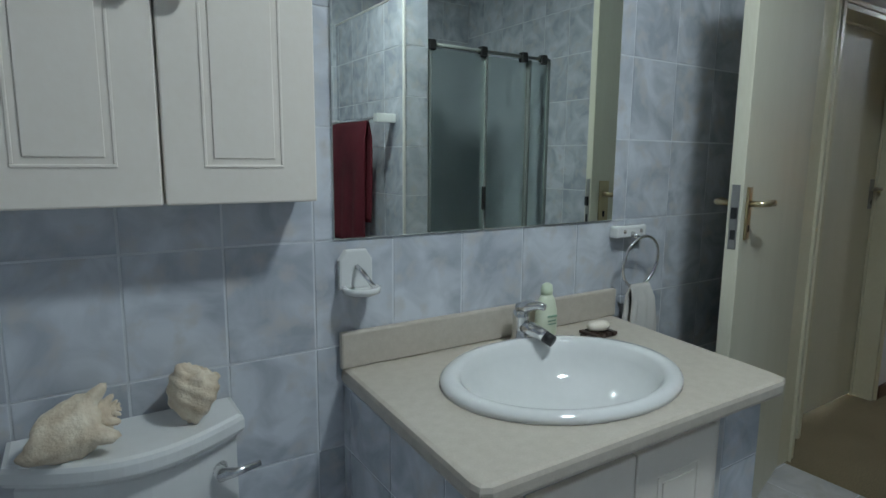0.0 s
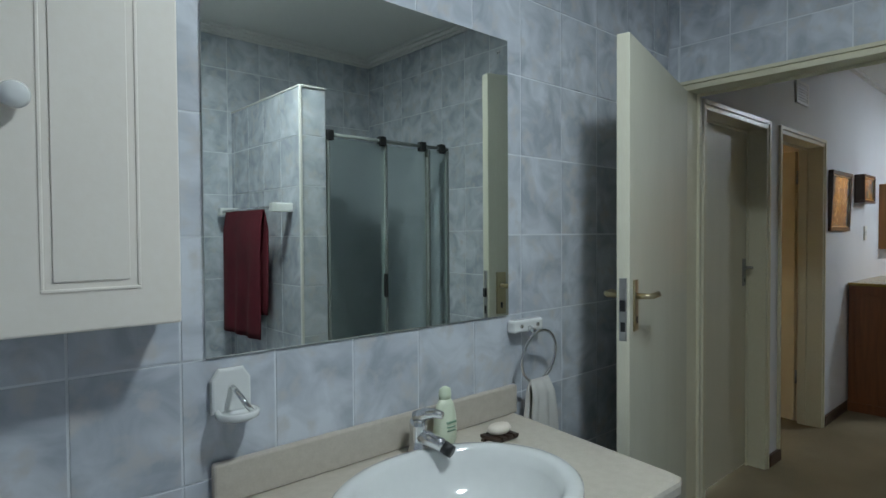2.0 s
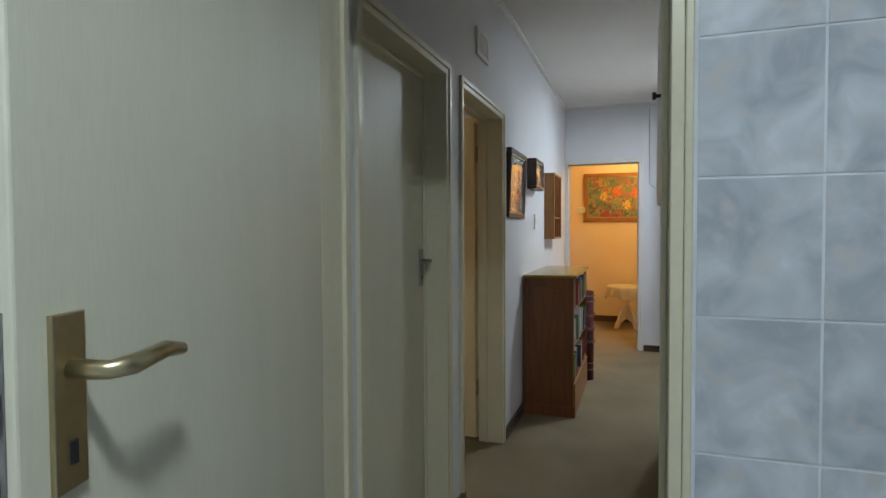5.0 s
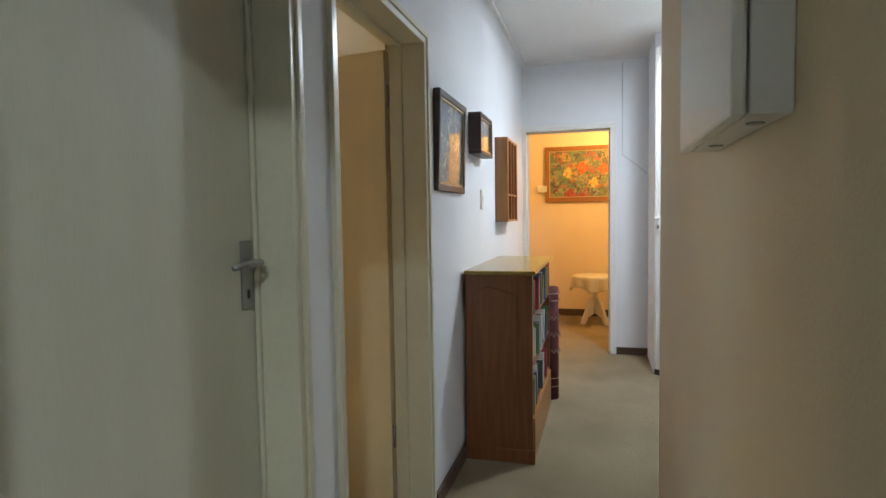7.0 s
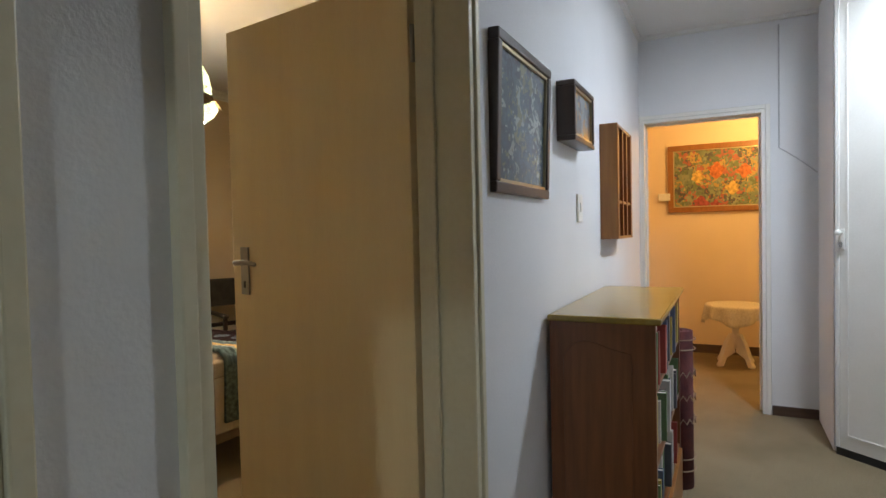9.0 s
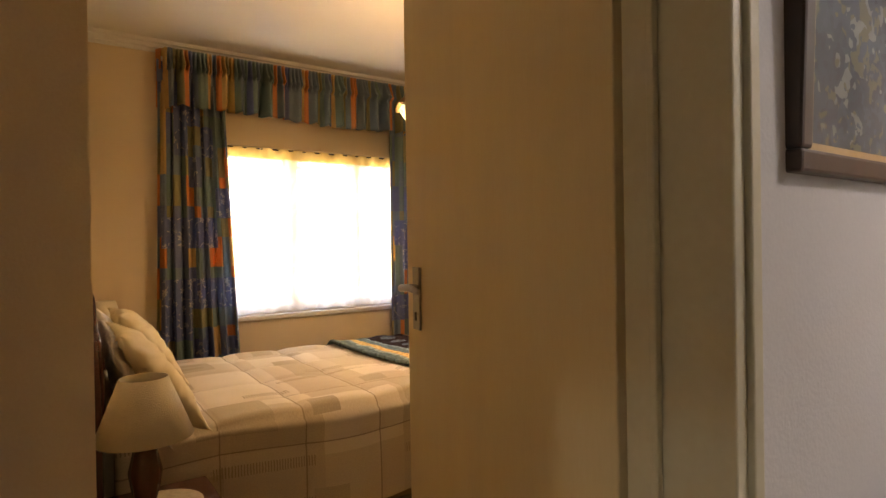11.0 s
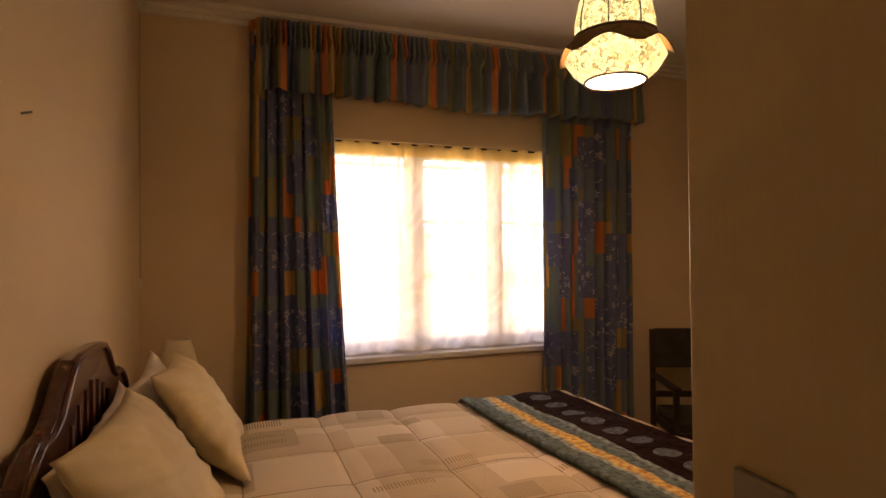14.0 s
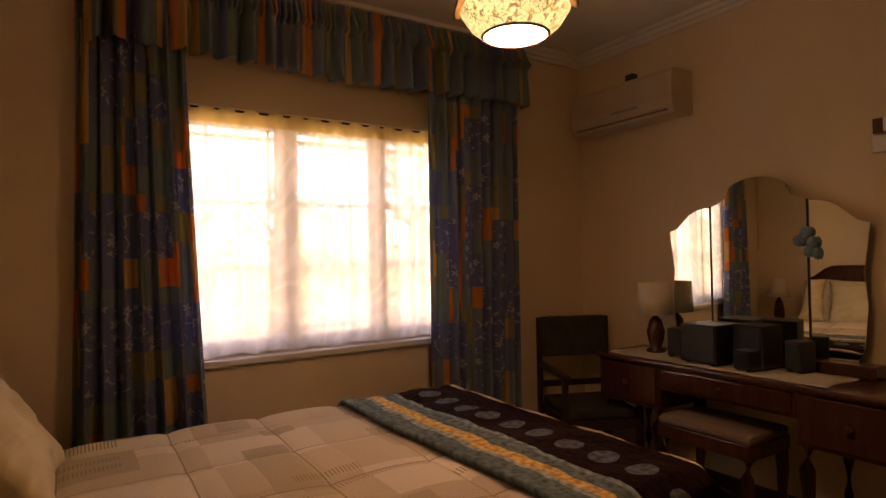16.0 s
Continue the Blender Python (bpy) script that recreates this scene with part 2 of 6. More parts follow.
def sheer_material():
    m, n, l, p = tree("sheer_net")
    uv = n.new("ShaderNodeUVMap")
    uv.uv_map = "cloth"
    tr, tl, df = n.new("ShaderNodeBsdfTransparent"), n.new("ShaderNodeBsdfTranslucent"), n.new("ShaderNodeBsdfDiffuse")
    tl.inputs[0].default_value = (0.97, 0.90, 0.76, 1)
    df.inputs[0].default_value = (0.9, 0.88, 0.83, 1)
    wv = n.new("ShaderNodeTexWave")
    wv.wave_type, wv.rings_direction = "RINGS", "SPHERICAL"
    wv.inputs["Scale"].default_value, wv.inputs["Distortion"].default_value = 3.0, 14.0
    l.new(uv.outputs[0], wv.inputs["Vector"])
    r = ramp(n, [(0.45, (0.18, 0.18, 0.18)), (0.8, (0.08, 0.08, 0.08))])
    l.new(wv.outputs["Fac"], r.inputs[0])
    a, b = n.new("ShaderNodeMixShader"), n.new("ShaderNodeMixShader")
    a.inputs[0].default_value = 0.12
    l.new(tl.outputs[0], a.inputs[1])
    l.new(df.outputs[0], a.inputs[2])
    l.new(r.outputs[0], b.inputs[0])
    l.new(a.outputs[0], b.inputs[1])
    l.new(tr.outputs[0], b.inputs[2])
    l.new(b.outputs[0], n["Material Output"].inputs[0])
    return m


def glow(name, colour, strength, base=(0.8, 0.75, 0.6), solid_share=1.0):
    m, n, l, p = tree(name)
    p.inputs["Base Color"].default_value = (*base, 1)
    p.inputs["Emission Color"].default_value = (*colour, 1)
    p.inputs["Emission Strength"].default_value = strength
    p.inputs["Alpha"].default_value = solid_share
    return m


TILE = tile_material("marbled_tile", (0.62, 0.65, 0.70), (0.38, 0.41, 0.46), (0.54, 0.53, 0.53), 0.2)
GROUT = mat("grout", (0.70, 0.73, 0.76), rough=0.9, fine=200)
FLOOR_TILE = tile_material("pale_floor_tile", (0.60, 0.60, 0.60), (0.48, 0.48, 0.49), (0.5, 0.49, 0.47), 0.25)
WHITE_WALL = mat("white_wall_paint", (0.74, 0.75, 0.77), (0.69, 0.70, 0.72), 0.75, scale=1.6, fine=140, bump=0.12)
CREAM_WALL = mat("cream_wall_paint", (0.76, 0.62, 0.43), (0.70, 0.56, 0.38), 0.8, scale=1.4, fine=140, bump=0.12)
ORANGE_WALL = mat("warm_wall_paint", (0.82, 0.67, 0.48), (0.76, 0.61, 0.43), 0.8, scale=1.4, fine=140, bump=0.1)
CEILING = mat("ceiling_paint", (0.78, 0.77, 0.74), (0.73, 0.72, 0.69), 0.9, scale=1.3, fine=90, bump=0.06)
CREAM_GLOSS = mat("cream_gloss_enamel", (0.66, 0.62, 0.47), (0.62, 0.58, 0.43), 0.28, scale=2.0, fine=60, bump=0.03)
DOOR_PAINT = mat("pale_door_enamel", (0.66, 0.64, 0.52), (0.62, 0.60, 0.48), 0.42, scale=1.5, fine=45, bump=0.05, stretch=(6, 6, 0.6))
# same enamel as the other doors, with warm bounce light put into its colour
BED_DOOR = mat("warm_lit_door_enamel", (0.82, 0.68, 0.43), (0.77, 0.63, 0.39), 0.42, scale=2.0, fine=45, bump=0.05, stretch=(6, 6, 0.6))
CABINET = mat("cream_foil_cabinet", (0.85, 0.79, 0.71), (0.82, 0.76, 0.68), 0.45, scale=2.0, fine=60, bump=0.02)
COUNTER = mat("beige_laminate", (0.55, 0.50, 0.43), (0.50, 0.45, 0.38), 0.35, scale=40, fine=220, bump=0.01)
PORCELAIN = mat("white_porcelain", (0.74, 0.75, 0.74), (0.71, 0.72, 0.71), 0.08, scale=3, fine=40, bump=0.0, coat=0.5)
CHROME = mat("chrome", (0.78, 0.78, 0.78), (0.70, 0.70, 0.70), 0.12, 1.0, bump=0.0)
BRASS = mat("worn_brass", (0.55, 0.47, 0.30), (0.46, 0.38, 0.22), 0.3, 1.0, bump=0.02)
STEEL = mat("dull_steel", (0.42, 0.42, 0.41), (0.33, 0.33, 0.32), 0.4, 1.0, bump=0.02)
BLACK = mat("black_plastic", (0.02, 0.02, 0.022), (0.014, 0.014, 0.015), 0.45)
WHITE_PLASTIC = mat("white_plastic", (0.78, 0.77, 0.73), (0.74, 0.73, 0.69), 0.4)
CARPET = mat("olive_brown_carpet", (0.28, 0.225, 0.14), (0.21, 0.165, 0.095), 1.0, scale=2.2, fine=170, bump=0.7, grain=0.75)
SKIRT = wood("dark_skirting", (0.10, 0.055, 0.035), (0.06, 0.03, 0.02), 0.4, (1, 1, 8))
TEAK = wood("reddish_brown_wood", (0.24, 0.085, 0.028), (0.15, 0.05, 0.016), 0.36)
HONEY = wood("honey_wood", (0.36, 0.15, 0.035), (0.25, 0.10, 0.022), 0.35)
# yellow tone stands for the orange end room reflected in the polish
TABLE_TOP = wood("polished_top", (0.36, 0.25, 0.05), (0.28, 0.18, 0.03), 0.22, (1.0, 9, 9), 0.2)
MAHOGANY = wood("mahogany", (0.105, 0.030, 0.019), (0.055, 0.016, 0.010), 0.25, coat=0.4)
DARK_WOOD = wood("dark_stained_wood", (0.055, 0.03, 0.02), (0.03, 0.017, 0.012), 0.4)
MIRROR = mat("silvered_mirror", (0.84, 0.88, 0.82), (0.84, 0.88, 0.82), 0.005, 1.0, bump=0.0)
FROST = glass("frosted_shower_glass", (0.80, 0.87, 0.85), 0.32)
PANE = glass("window_glass", (1, 1, 1), 0.0)
TOWEL_RED = mat("wine_red_towel", (0.15, 0.012, 0.024), (0.09, 0.007, 0.014), 1.0, fine=300, bump=0.7)
TOWEL_WHITE = mat("white_towel", (0.72, 0.70, 0.66), (0.62, 0.60, 0.56), 1.0, fine=300, bump=0.7)
SHELL = mat("sea_shell", (0.82, 0.73, 0.58), (0.62, 0.49, 0.34), 0.5, scale=30, fine=150, bump=0.3)
SOAP = mat("cream_soap", (0.80, 0.72, 0.62), rough=0.5)
LOTION = mat("pale_green_plastic", (0.66, 0.74, 0.56), rough=0.35)
CURTAIN = cells("patchwork_curtain_cloth", "curtain")
VALANCE = cells("striped_valance_cloth", "valance")
QUILT = cells("beige_patchwork_quilt", "quilt")
BLANKET = cells("teal_brown_fleece", "blanket", 1.0)
SHEER = sheer_material()
LINEN = mat("cream_pillow_linen", (0.75, 0.65, 0.45), (0.69, 0.58, 0.35), 0.9, scale=9, fine=240, bump=0.12)
WHITE_LINEN = mat("white_pillow_linen", (0.74, 0.71, 0.66), rough=0.9, scale=9, fine=240, bump=0.3)
SHADE = mat("cream_lampshade", (0.72, 0.64, 0.48), rough=0.85, fine=260, bump=0.3)
LACE = mat("lace_cloth", (0.70, 0.64, 0.52), (0.55, 0.49, 0.38), 0.95, scale=60, fine=250, bump=0.6)
CHAIR_CLOTH = mat("dark_tapestry", (0.06, 0.055, 0.045), (0.04, 0.035, 0.03), 0.95, scale=14, fine=240, bump=0.4)
SEAT_CLOTH = mat("tan_seat_cloth", (0.28, 0.20, 0.13), (0.22, 0.15, 0.10), 0.95, scale=14, fine=240, bump=0.4)
RUG = mat("maroon_rug_pile", (0.14, 0.035, 0.03), (0.07, 0.02, 0.025), 1.0, scale=18, fine=260, bump=0.6)
RUG_LINE = mat("beige_rug_pattern", (0.34, 0.24, 0.17), rough=1.0, fine=260, bump=0.5)
PAPER = mat("paper", (0.70, 0.68, 0.62), rough=0.8)
GLOW_DISC = glow("lit_diffuser", (1.0, 0.90, 0.66), 2.4, (0.8, 0.75, 0.6), 0.62)
GLOW_SHADE = glow("lit_floral_shade", (1.0, 0.80, 0.34), 0.09, (0.5, 0.5, 0.3), 0.75)
gn, gl = GLOW_SHADE.node_tree.nodes, GLOW_SHADE.node_tree.links
gt = gn.new("ShaderNodeTexNoise")
gt.inputs["Scale"].default_value, gt.inputs["Detail"].default_value, gt.inputs["Distortion"].default_value = 46.0, 4, 1.5
gg = gn.new("ShaderNodeNewGeometry")
gl.new(gg.outputs["Position"], gt.inputs["Vector"])
gr = ramp(gn, [(0.40, (0.10, 0.12, 0.06)), (0.47, (0.34, 0.46, 0.24)), (0.56, (0.70, 0.95, 0.58))])
gb = ramp(gn, [(0.40, (0.04, 0.04, 0.02)), (0.47, (0.07, 0.08, 0.04)), (0.56, (0.13, 0.15, 0.08))])
gl.new(gt.outputs["Fac"], gb.inputs[0])
gl.new(gt.outputs["Fac"], gr.inputs[0])
gl.new(gr.outputs[0], gn["Principled BSDF"].inputs["Emission Color"])
gl.new(gb.outputs[0], gn["Principled BSDF"].inputs["Base Color"])
FROSTED_DOME = glow("lit_opal_dome", (0.80, 0.90, 1.0), 0.32)
IRON = mat("painted_iron", (0.74, 0.69, 0.58), rough=0.5)
LEAF = mat("leaf", (0.15, 0.18, 0.07), (0.09, 0.11, 0.04), 0.6, scale=20)
RED_LEAF = mat("russet_leaf", (0.26, 0.12, 0.07), (0.16, 0.08, 0.05), 0.6, scale=20)
BARK = mat("bark", (0.12, 0.09, 0.06), rough=0.9, scale=14, bump=0.5)
GRASS = mat("dry_lawn", (0.30, 0.27, 0.17), (0.22, 0.21, 0.12), 1.0, scale=2, fine=200, bump=0.6)

# ---- mesh helpers ----


def box(bm, x0, x1, y0, y1, z0, z1, bevel=0.0, m=None):
    r = bmesh.ops.create_cube(bm, size=1.0, matrix=Matrix.Translation(((x0 + x1) / 2, (y0 + y1) / 2, (z0 + z1) / 2)) @ Matrix.Diagonal((x1 - x0, y1 - y0, z1 - z0, 1)))
    vs = r["verts"]
    if bevel:
        es = list({e for v in vs for e in v.link_edges})
        b = bmesh.ops.bevel(bm, geom=es, offset=bevel, segments=2, affect="EDGES", profile=0.5)
        vs = list({v for f in b["faces"] for v in f.verts} | {v for v in vs if v.is_valid})
    if m is not None:
        bmesh.ops.transform(bm, matrix=m, verts=[v for v in vs if v.is_valid])
    return bm


def boxes(*rows, bevel=0.0):
    bm = bmesh.new()
    for r in rows:
        box(bm, *r, bevel=bevel)
    return bm


def lathe(profile, seg=28, m=None, squash=1.0, cap=True):
    """A turned body: (radius, height) pairs from bottom to top."""
    bm = bmesh.new()
    rings = []
    for r, z in profile:
        rings.append([bm.verts.new((r * math.cos(2 * math.pi * i / seg), squash * r * math.sin(2 * math.pi * i / seg), z)) for i in range(seg)])
    for a, b in zip(rings, rings[1:]):
        for i in range(seg):
            bm.faces.new((a[i], a[(i + 1) % seg], b[(i + 1) % seg], b[i]))
    if cap:
        bm.faces.new(list(reversed(rings[0])))
        bm.faces.new(rings[-1])
    if m is not None:
        bm.transform(m)
    return bm


def tube(points, radius, seg=8, closed=False):
    bm = bmesh.new()
    pts = [Vector(p) for p in points]
    rings = []
    count = len(pts)
    for i, p in enumerate(pts):
        a = pts[(i - 1) % count] if closed or i > 0 else p
        b = pts[(i + 1) % count] if closed or i < count - 1 else p
        d = (b - a).normalized()
        side = d.cross(Vector((0, 0, 1)))
        side = (side if side.length > 0.01 else d.cross(Vector((1, 0, 0)))).normalized()
        up = side.cross(d)
        r = radius[i] if isinstance(radius, (list, tuple)) else radius
        rings.append([bm.verts.new(p + (side * math.cos(2 * math.pi * k / seg) + up * math.sin(2 * math.pi * k / seg)) * r) for k in range(seg)])
    pairs = list(zip(rings, rings[1:])) + ([(rings[-1], rings[0])] if closed else [])
    for a, b in pairs:
        for k in range(seg):
            bm.faces.new((a[k], a[(k + 1) % seg], b[(k + 1) % seg], b[k]))
    if not closed:
        bm.faces.new(list(reversed(rings[0])))
        bm.faces.new(rings[-1])
    return bm


def prism(outline, depth, m=None, bevel=0.0):
    """A flat outline (x, y) pulled along z."""
    bm = bmesh.new()
    low = [bm.verts.new((x, y, 0)) for x, y in outline]
    high = [bm.verts.new((x, y, depth)) for x, y in outline]
    bm.faces.new(list(reversed(low)))
    bm.faces.new(high)
    k = len(outline)
    for i in range(k):
        bm.faces.new((low[i], low[(i + 1) % k], high[(i + 1) % k], high[i]))
    bmesh.ops.recalc_face_normals(bm, faces=bm.faces[:])
    if bevel:
        bmesh.ops.bevel(bm, geom=[e for e in bm.edges if abs(e.verts[0].co.z - e.verts[1].co.z) < 1e-6], offset=bevel, segments=2, affect="EDGES", profile=0.5)
    if m is not None:
        bm.transform(m)
    return bm


def sheet(fn, nu, nv, uv=None):
    """A cloth: fn(s, t) gives the place for s, t in 0..1; uv(s, t) its metres on the cloth."""
    bm = bmesh.new()
    lay = bm.loops.layers.uv.new("cloth")
    g = [[bm.verts.new(fn(i / nu, j / nv)) for j in range(nv + 1)] for i in range(nu + 1)]
    for i in range(nu):
        for j in range(nv):
            f = bm.faces.new((g[i][j], g[i + 1][j], g[i + 1][j + 1], g[i][j + 1]))
            if uv:
                for lp, (a, b) in zip(f.loops, ((i, j), (i + 1, j), (i + 1, j + 1), (i, j + 1))):
                    lp[lay].uv = uv(a / nu, b / nv)
    return bm


def mesh_of(name, bm, material, smooth=False):
    me = bpy.data.meshes.new(name)
    bmesh.ops.recalc_face_normals(bm, faces=bm.faces[:]) if len(bm.faces) < 4000 else None
    bm.to_mesh(me)
    bm.free()
    me.materials.append(material)
    if smooth:
        me.shade_smooth()
    return me


def part(name, bm, material, parent, label="", smooth=False, thick=0.0):
    ob = new(name, mesh_of(name, bm, material, smooth))
    ob.parent = parent
    if label:
        tagged(ob, label)
    if thick:
        s = ob.modifiers.new("thickness", "SOLIDIFY")
        s.thickness, s.offset = thick, 0.0
    return ob


def thing(name, label, category, m=None, group="", kind=""):
    ob = new(name)
    ob.empty_display_size = 0.1
    if m is not None:
        ob.matrix_world = m
    return tagged(ob, label, category, group, kind)


def solid(name, bm, material, label, category, group="", smooth=False, thick=0.0, kind=""):
    ob = new(name, mesh_of(name, bm, material, smooth))
    if thick:
        s = ob.modifiers.new("thickness", "SOLIDIFY")
        s.thickness, s.offset = thick, 0.0
    return tagged(ob, label, category, group, kind)


def setting(name, bm, material, label, category="wall"):
    return solid(name, bm, material, label, category, kind="structure")

# ---- structure ----
H = 2.78


def unit_tile(name, material):
    bm = bmesh.new()
    e = 0.012
    low = [bm.verts.new(p) for p in ((0, 0, 0), (1, 0, 0), (1, 1, 0), (0, 1, 0))]
    mid = [bm.verts.new((x, y, 0.90)) for x, y in ((0, 0), (1, 0), (1, 1), (0, 1))]
    top = [bm.verts.new((x, y, 1)) for x, y in ((e, e), (1 - e, e), (1 - e, 1 - e), (e, 1 - e))]
    for a, b in ((low, mid), (mid, top)):
        for i in range(4):
            bm.faces.new((a[i], a[(i + 1) % 4], b[(i + 1) % 4], b[i]))
    bm.faces.new(top)
    return mesh_of(name, bm, material)


def cut(rects, hole):
    out = []
    h0, h1, g0, g1 = hole
    for a0, a1, b0, b1 in rects:
        if a1 <= h0 or a0 >= h1 or b1 <= g0 or b0 >= g1:
            out.append((a0, a1, b0, b1))
            continue
        if a0 < h0:
            out.append((a0, h0, b0, b1))
        if a1 > h1:
            out.append((h1, a1, b0, b1))
        m0, m1 = max(a0, h0), min(a1, h1)
        if b0 < g0:
            out.append((m0, m1, b0, g0))
        if b1 > g1:
            out.append((m0, m1, g1, b1))
    return out


def tiled(parent, mesh, origin, u, v, us, vs, holes=(), depth=0.007, joint=0.0055):
    """Tiles in the cells between the joints us and vs, on the plane through origin."""
    u, v, o = Vector(u), Vector(v), Vector(origin)
    nrm = u.cross(v)
    bed_rects = [(us[0], us[-1], vs[0], vs[-1])]
    for h in holes:
        bed_rects = cut(bed_rects, h)
    lift = 0.0052
    bm = bmesh.new()
    for r0, r1, s0, s1 in bed_rects:
        box(bm, r0, r1, s0, s1, 0.0002, lift - 0.0001)
    bm.transform(Matrix.Translation(o) @ Matrix((u, v, nrm)).transposed().to_4x4())
    part("grout_bed", bm, GROUT, parent)
    o = o + nrm * lift
    depth -= lift
    for a0, a1 in zip(us, us[1:]):
        for b0, b1 in zip(vs, vs[1:]):
            rects = [(a0 + joint / 2, a1 - joint / 2, b0 + joint / 2, b1 - joint / 2)]
            for h in holes:
                rects = cut(rects, h)
            for r0, r1, s0, s1 in rects:
                if r1 - r0 < 0.012 or s1 - s0 < 0.012:
                    continue
                ob = new("tile", mesh)
                ob.parent = parent
                ob.matrix_world = Matrix.Translation(o + u * r0 + v * s0) @ Matrix((u * (r1 - r0), v * (s1 - s0), nrm * depth)).transposed().to_4x4()


def steps(start, pitch, lo, hi):
    k0 = math.floor((lo - start) / pitch)
    out = [start + pitch * k for k in range(k0, math.ceil((hi - start) / pitch) + 1)]
    return [lo] + [s for s in out if lo + 0.01 < s < hi - 0.01] + [hi]


# bathroom shell: the tiles stand proud of these grouted walls
wall_mirror = setting("wall_bath_mirror_side", boxes((0.02, 3.53, 1.950, 2.10, 0, H)), GROUT, "bathroom wall with marbled grey-blue tiles")
wall_door = setting("wall_bath_door_side", boxes((3.464, 3.60, -0.60, 1.03, 0, H), (3.464, 3.60, 1.03, 1.875, 2.12, H), (3.464, 3.60, 1.875, 1.950, 0, H)), GROUT, "tiled bathroom wall around the doorway")
wall_back = setting("wall_bath_back", boxes((0.02, 3.464, -0.60, -0.477, 0, H)), GROUT, "tiled rear bathroom wall")
wall_left = setting("wall_bath_left", boxes((0.02, 0.14, -0.477, 1.950, 0, H)), GROUT, "tiled side bathroom wall")
partition = setting("wall_shower_partition", boxes((2.395, 2.543, -0.477, 0.440, 0, 2.235)), GROUT, "tiled shower partition wall, shorter than the ceiling")
setting("floor_bath", boxes((0.02, 3.53, -0.60, 1.950, -0.1, -0.007)), GROUT, "grouted bathroom floor", "floor")
setting("ceiling_bath", boxes((0.02, 3.60, -0.60, 2.10, H, H + 0.08)), CEILING, "white painted bathroom ceiling", "ceiling")


def cornice(name, x0, x1, y0, y1, material, label, size=0.075):
    """A stepped cornice round the top of a room."""
    bm = bmesh.new()
    for k, (a, b) in enumerate(((1.0, 0.35), (0.62, 0.7), (0.3, 1.0))):
        d, h = size * a, size * b
        z0 = H - h
        for r in ((x0, x1, y1 - d, y1), (x0, x1, y0, y0 + d), (x0, x0 + d, y0 + d, y1 - d), (x1 - d, x1, y0 + d, y1 - d)):
            box(bm, *r, z0 + k * 0.0007, H - 0.001)
    return setting(name, bm, material, label, "cornice")


cornice("cornice_bath", 0.14, 3.464, -0.477, 1.950, CEILING, "white moulded bathroom cornice", 0.06)

# hall walls
setting("wall_hall_doors", boxes((3.53, 3.84, 1.955, 2.10, 0, H), (3.84, 4.715, 1.955, 2.10, 2.10, H), (4.715, 4.930, 1.955, 2.10, 0, H), (4.930, 5.825, 1.955, 2.10, 2.10, H), (5.825, 9.20, 1.955, 2.10, 0, H)), WHITE_WALL, "white plastered hall wall with two doorways")
setting("wall_hall_right", boxes((3.60, 6.06, 0.85, 0.98, 0, H)), ORANGE_WALL, "beige plastered hall wall")
setting("wall_hall_recess", boxes((5.93, 6.06, -0.2, 0.85, 0, H), (6.06, 9.20, -0.2, -0.1, 0, H)), WHITE_WALL, "white wall of the hall's side recess")
# the last two boxes are unseen, added to stop sun leaking onto the floor
setting("wall_hall_end", boxes((9.06, 9.20, 0.70, 1.085, 0, H), (9.06, 9.20, 1.085, 1.955, 2.172, H), (8.46, 9.06, 0.70, 0.80, 0, H), (9.06, 9.20, -0.6, 0.70, 0, H), (9.06, 9.20, 2.10, 2.9, 0, H)), WHITE_WALL, "white wall at the hall's end around a doorway")
setting("ceiling_hall", boxes((3.60, 9.20, -0.2, 2.10, H, H + 0.08)), CEILING, "white painted hall ceiling", "ceiling")
setting("floor", boxes((3.53, 11.2, -0.6, 2.10, -0.1, 0), (4.9, 8.98, 2.10, 6.05, -0.1, 0)), CARPET, "olive-brown fitted carpet", "floor")
bm = boxes((6.06, 9.06, 1.925, 1.9549, H - 0.03, H - 0.001), (3.6, 6.06, 1.925, 1.9549, H - 0.03, H - 0.001), (9.03, 9.0599, 0.80, 1.925, H - 0.03, H - 0.001), (3.6, 6.06, 0.9801, 1.01, H - 0.03, H - 0.001))
setting("cornice_hall", bm, CEILING, "narrow white hall cornice", "cornice")
bm = boxes((5.87, 9.05, 1.938, 1.9549, 0, 0.075), (4.76, 4.945, 1.938, 1.9549, 0, 0.075), (9.043, 9.0599, 0.80, 1.078, 0, 0.068), bevel=0.004)
setting("baseboard_hall", bm, SKIRT, "dark-stained wooden hall skirting", "baseboard")

# end room
setting("wall_end_room", boxes((11.085, 11.2, -0.6, 2.9, 0, H), (9.20, 11.085, 2.62, 2.9, 0, H), (9.20, 11.085, -0.6, -0.5, 0, H)), ORANGE_WALL, "warm cream wall of the room beyond the hall")
setting("floor_end_room", boxes((9.20, 11.2, 2.10, 2.9, -0.1, 0)), CARPET, "carpet of the room beyond the hall", "floor")
setting("ceiling_end_room", boxes((9.20, 11.2, -0.6, 2.9, H, H + 0.08)), CEILING, "ceiling of the room beyond the hall", "ceiling")
setting("baseboard_end_room", boxes((11.066, 11.0849, -0.5, 2.62, 0, 0.09), bevel=0.004), SKIRT, "dark skirting of the room beyond the hall", "baseboard")

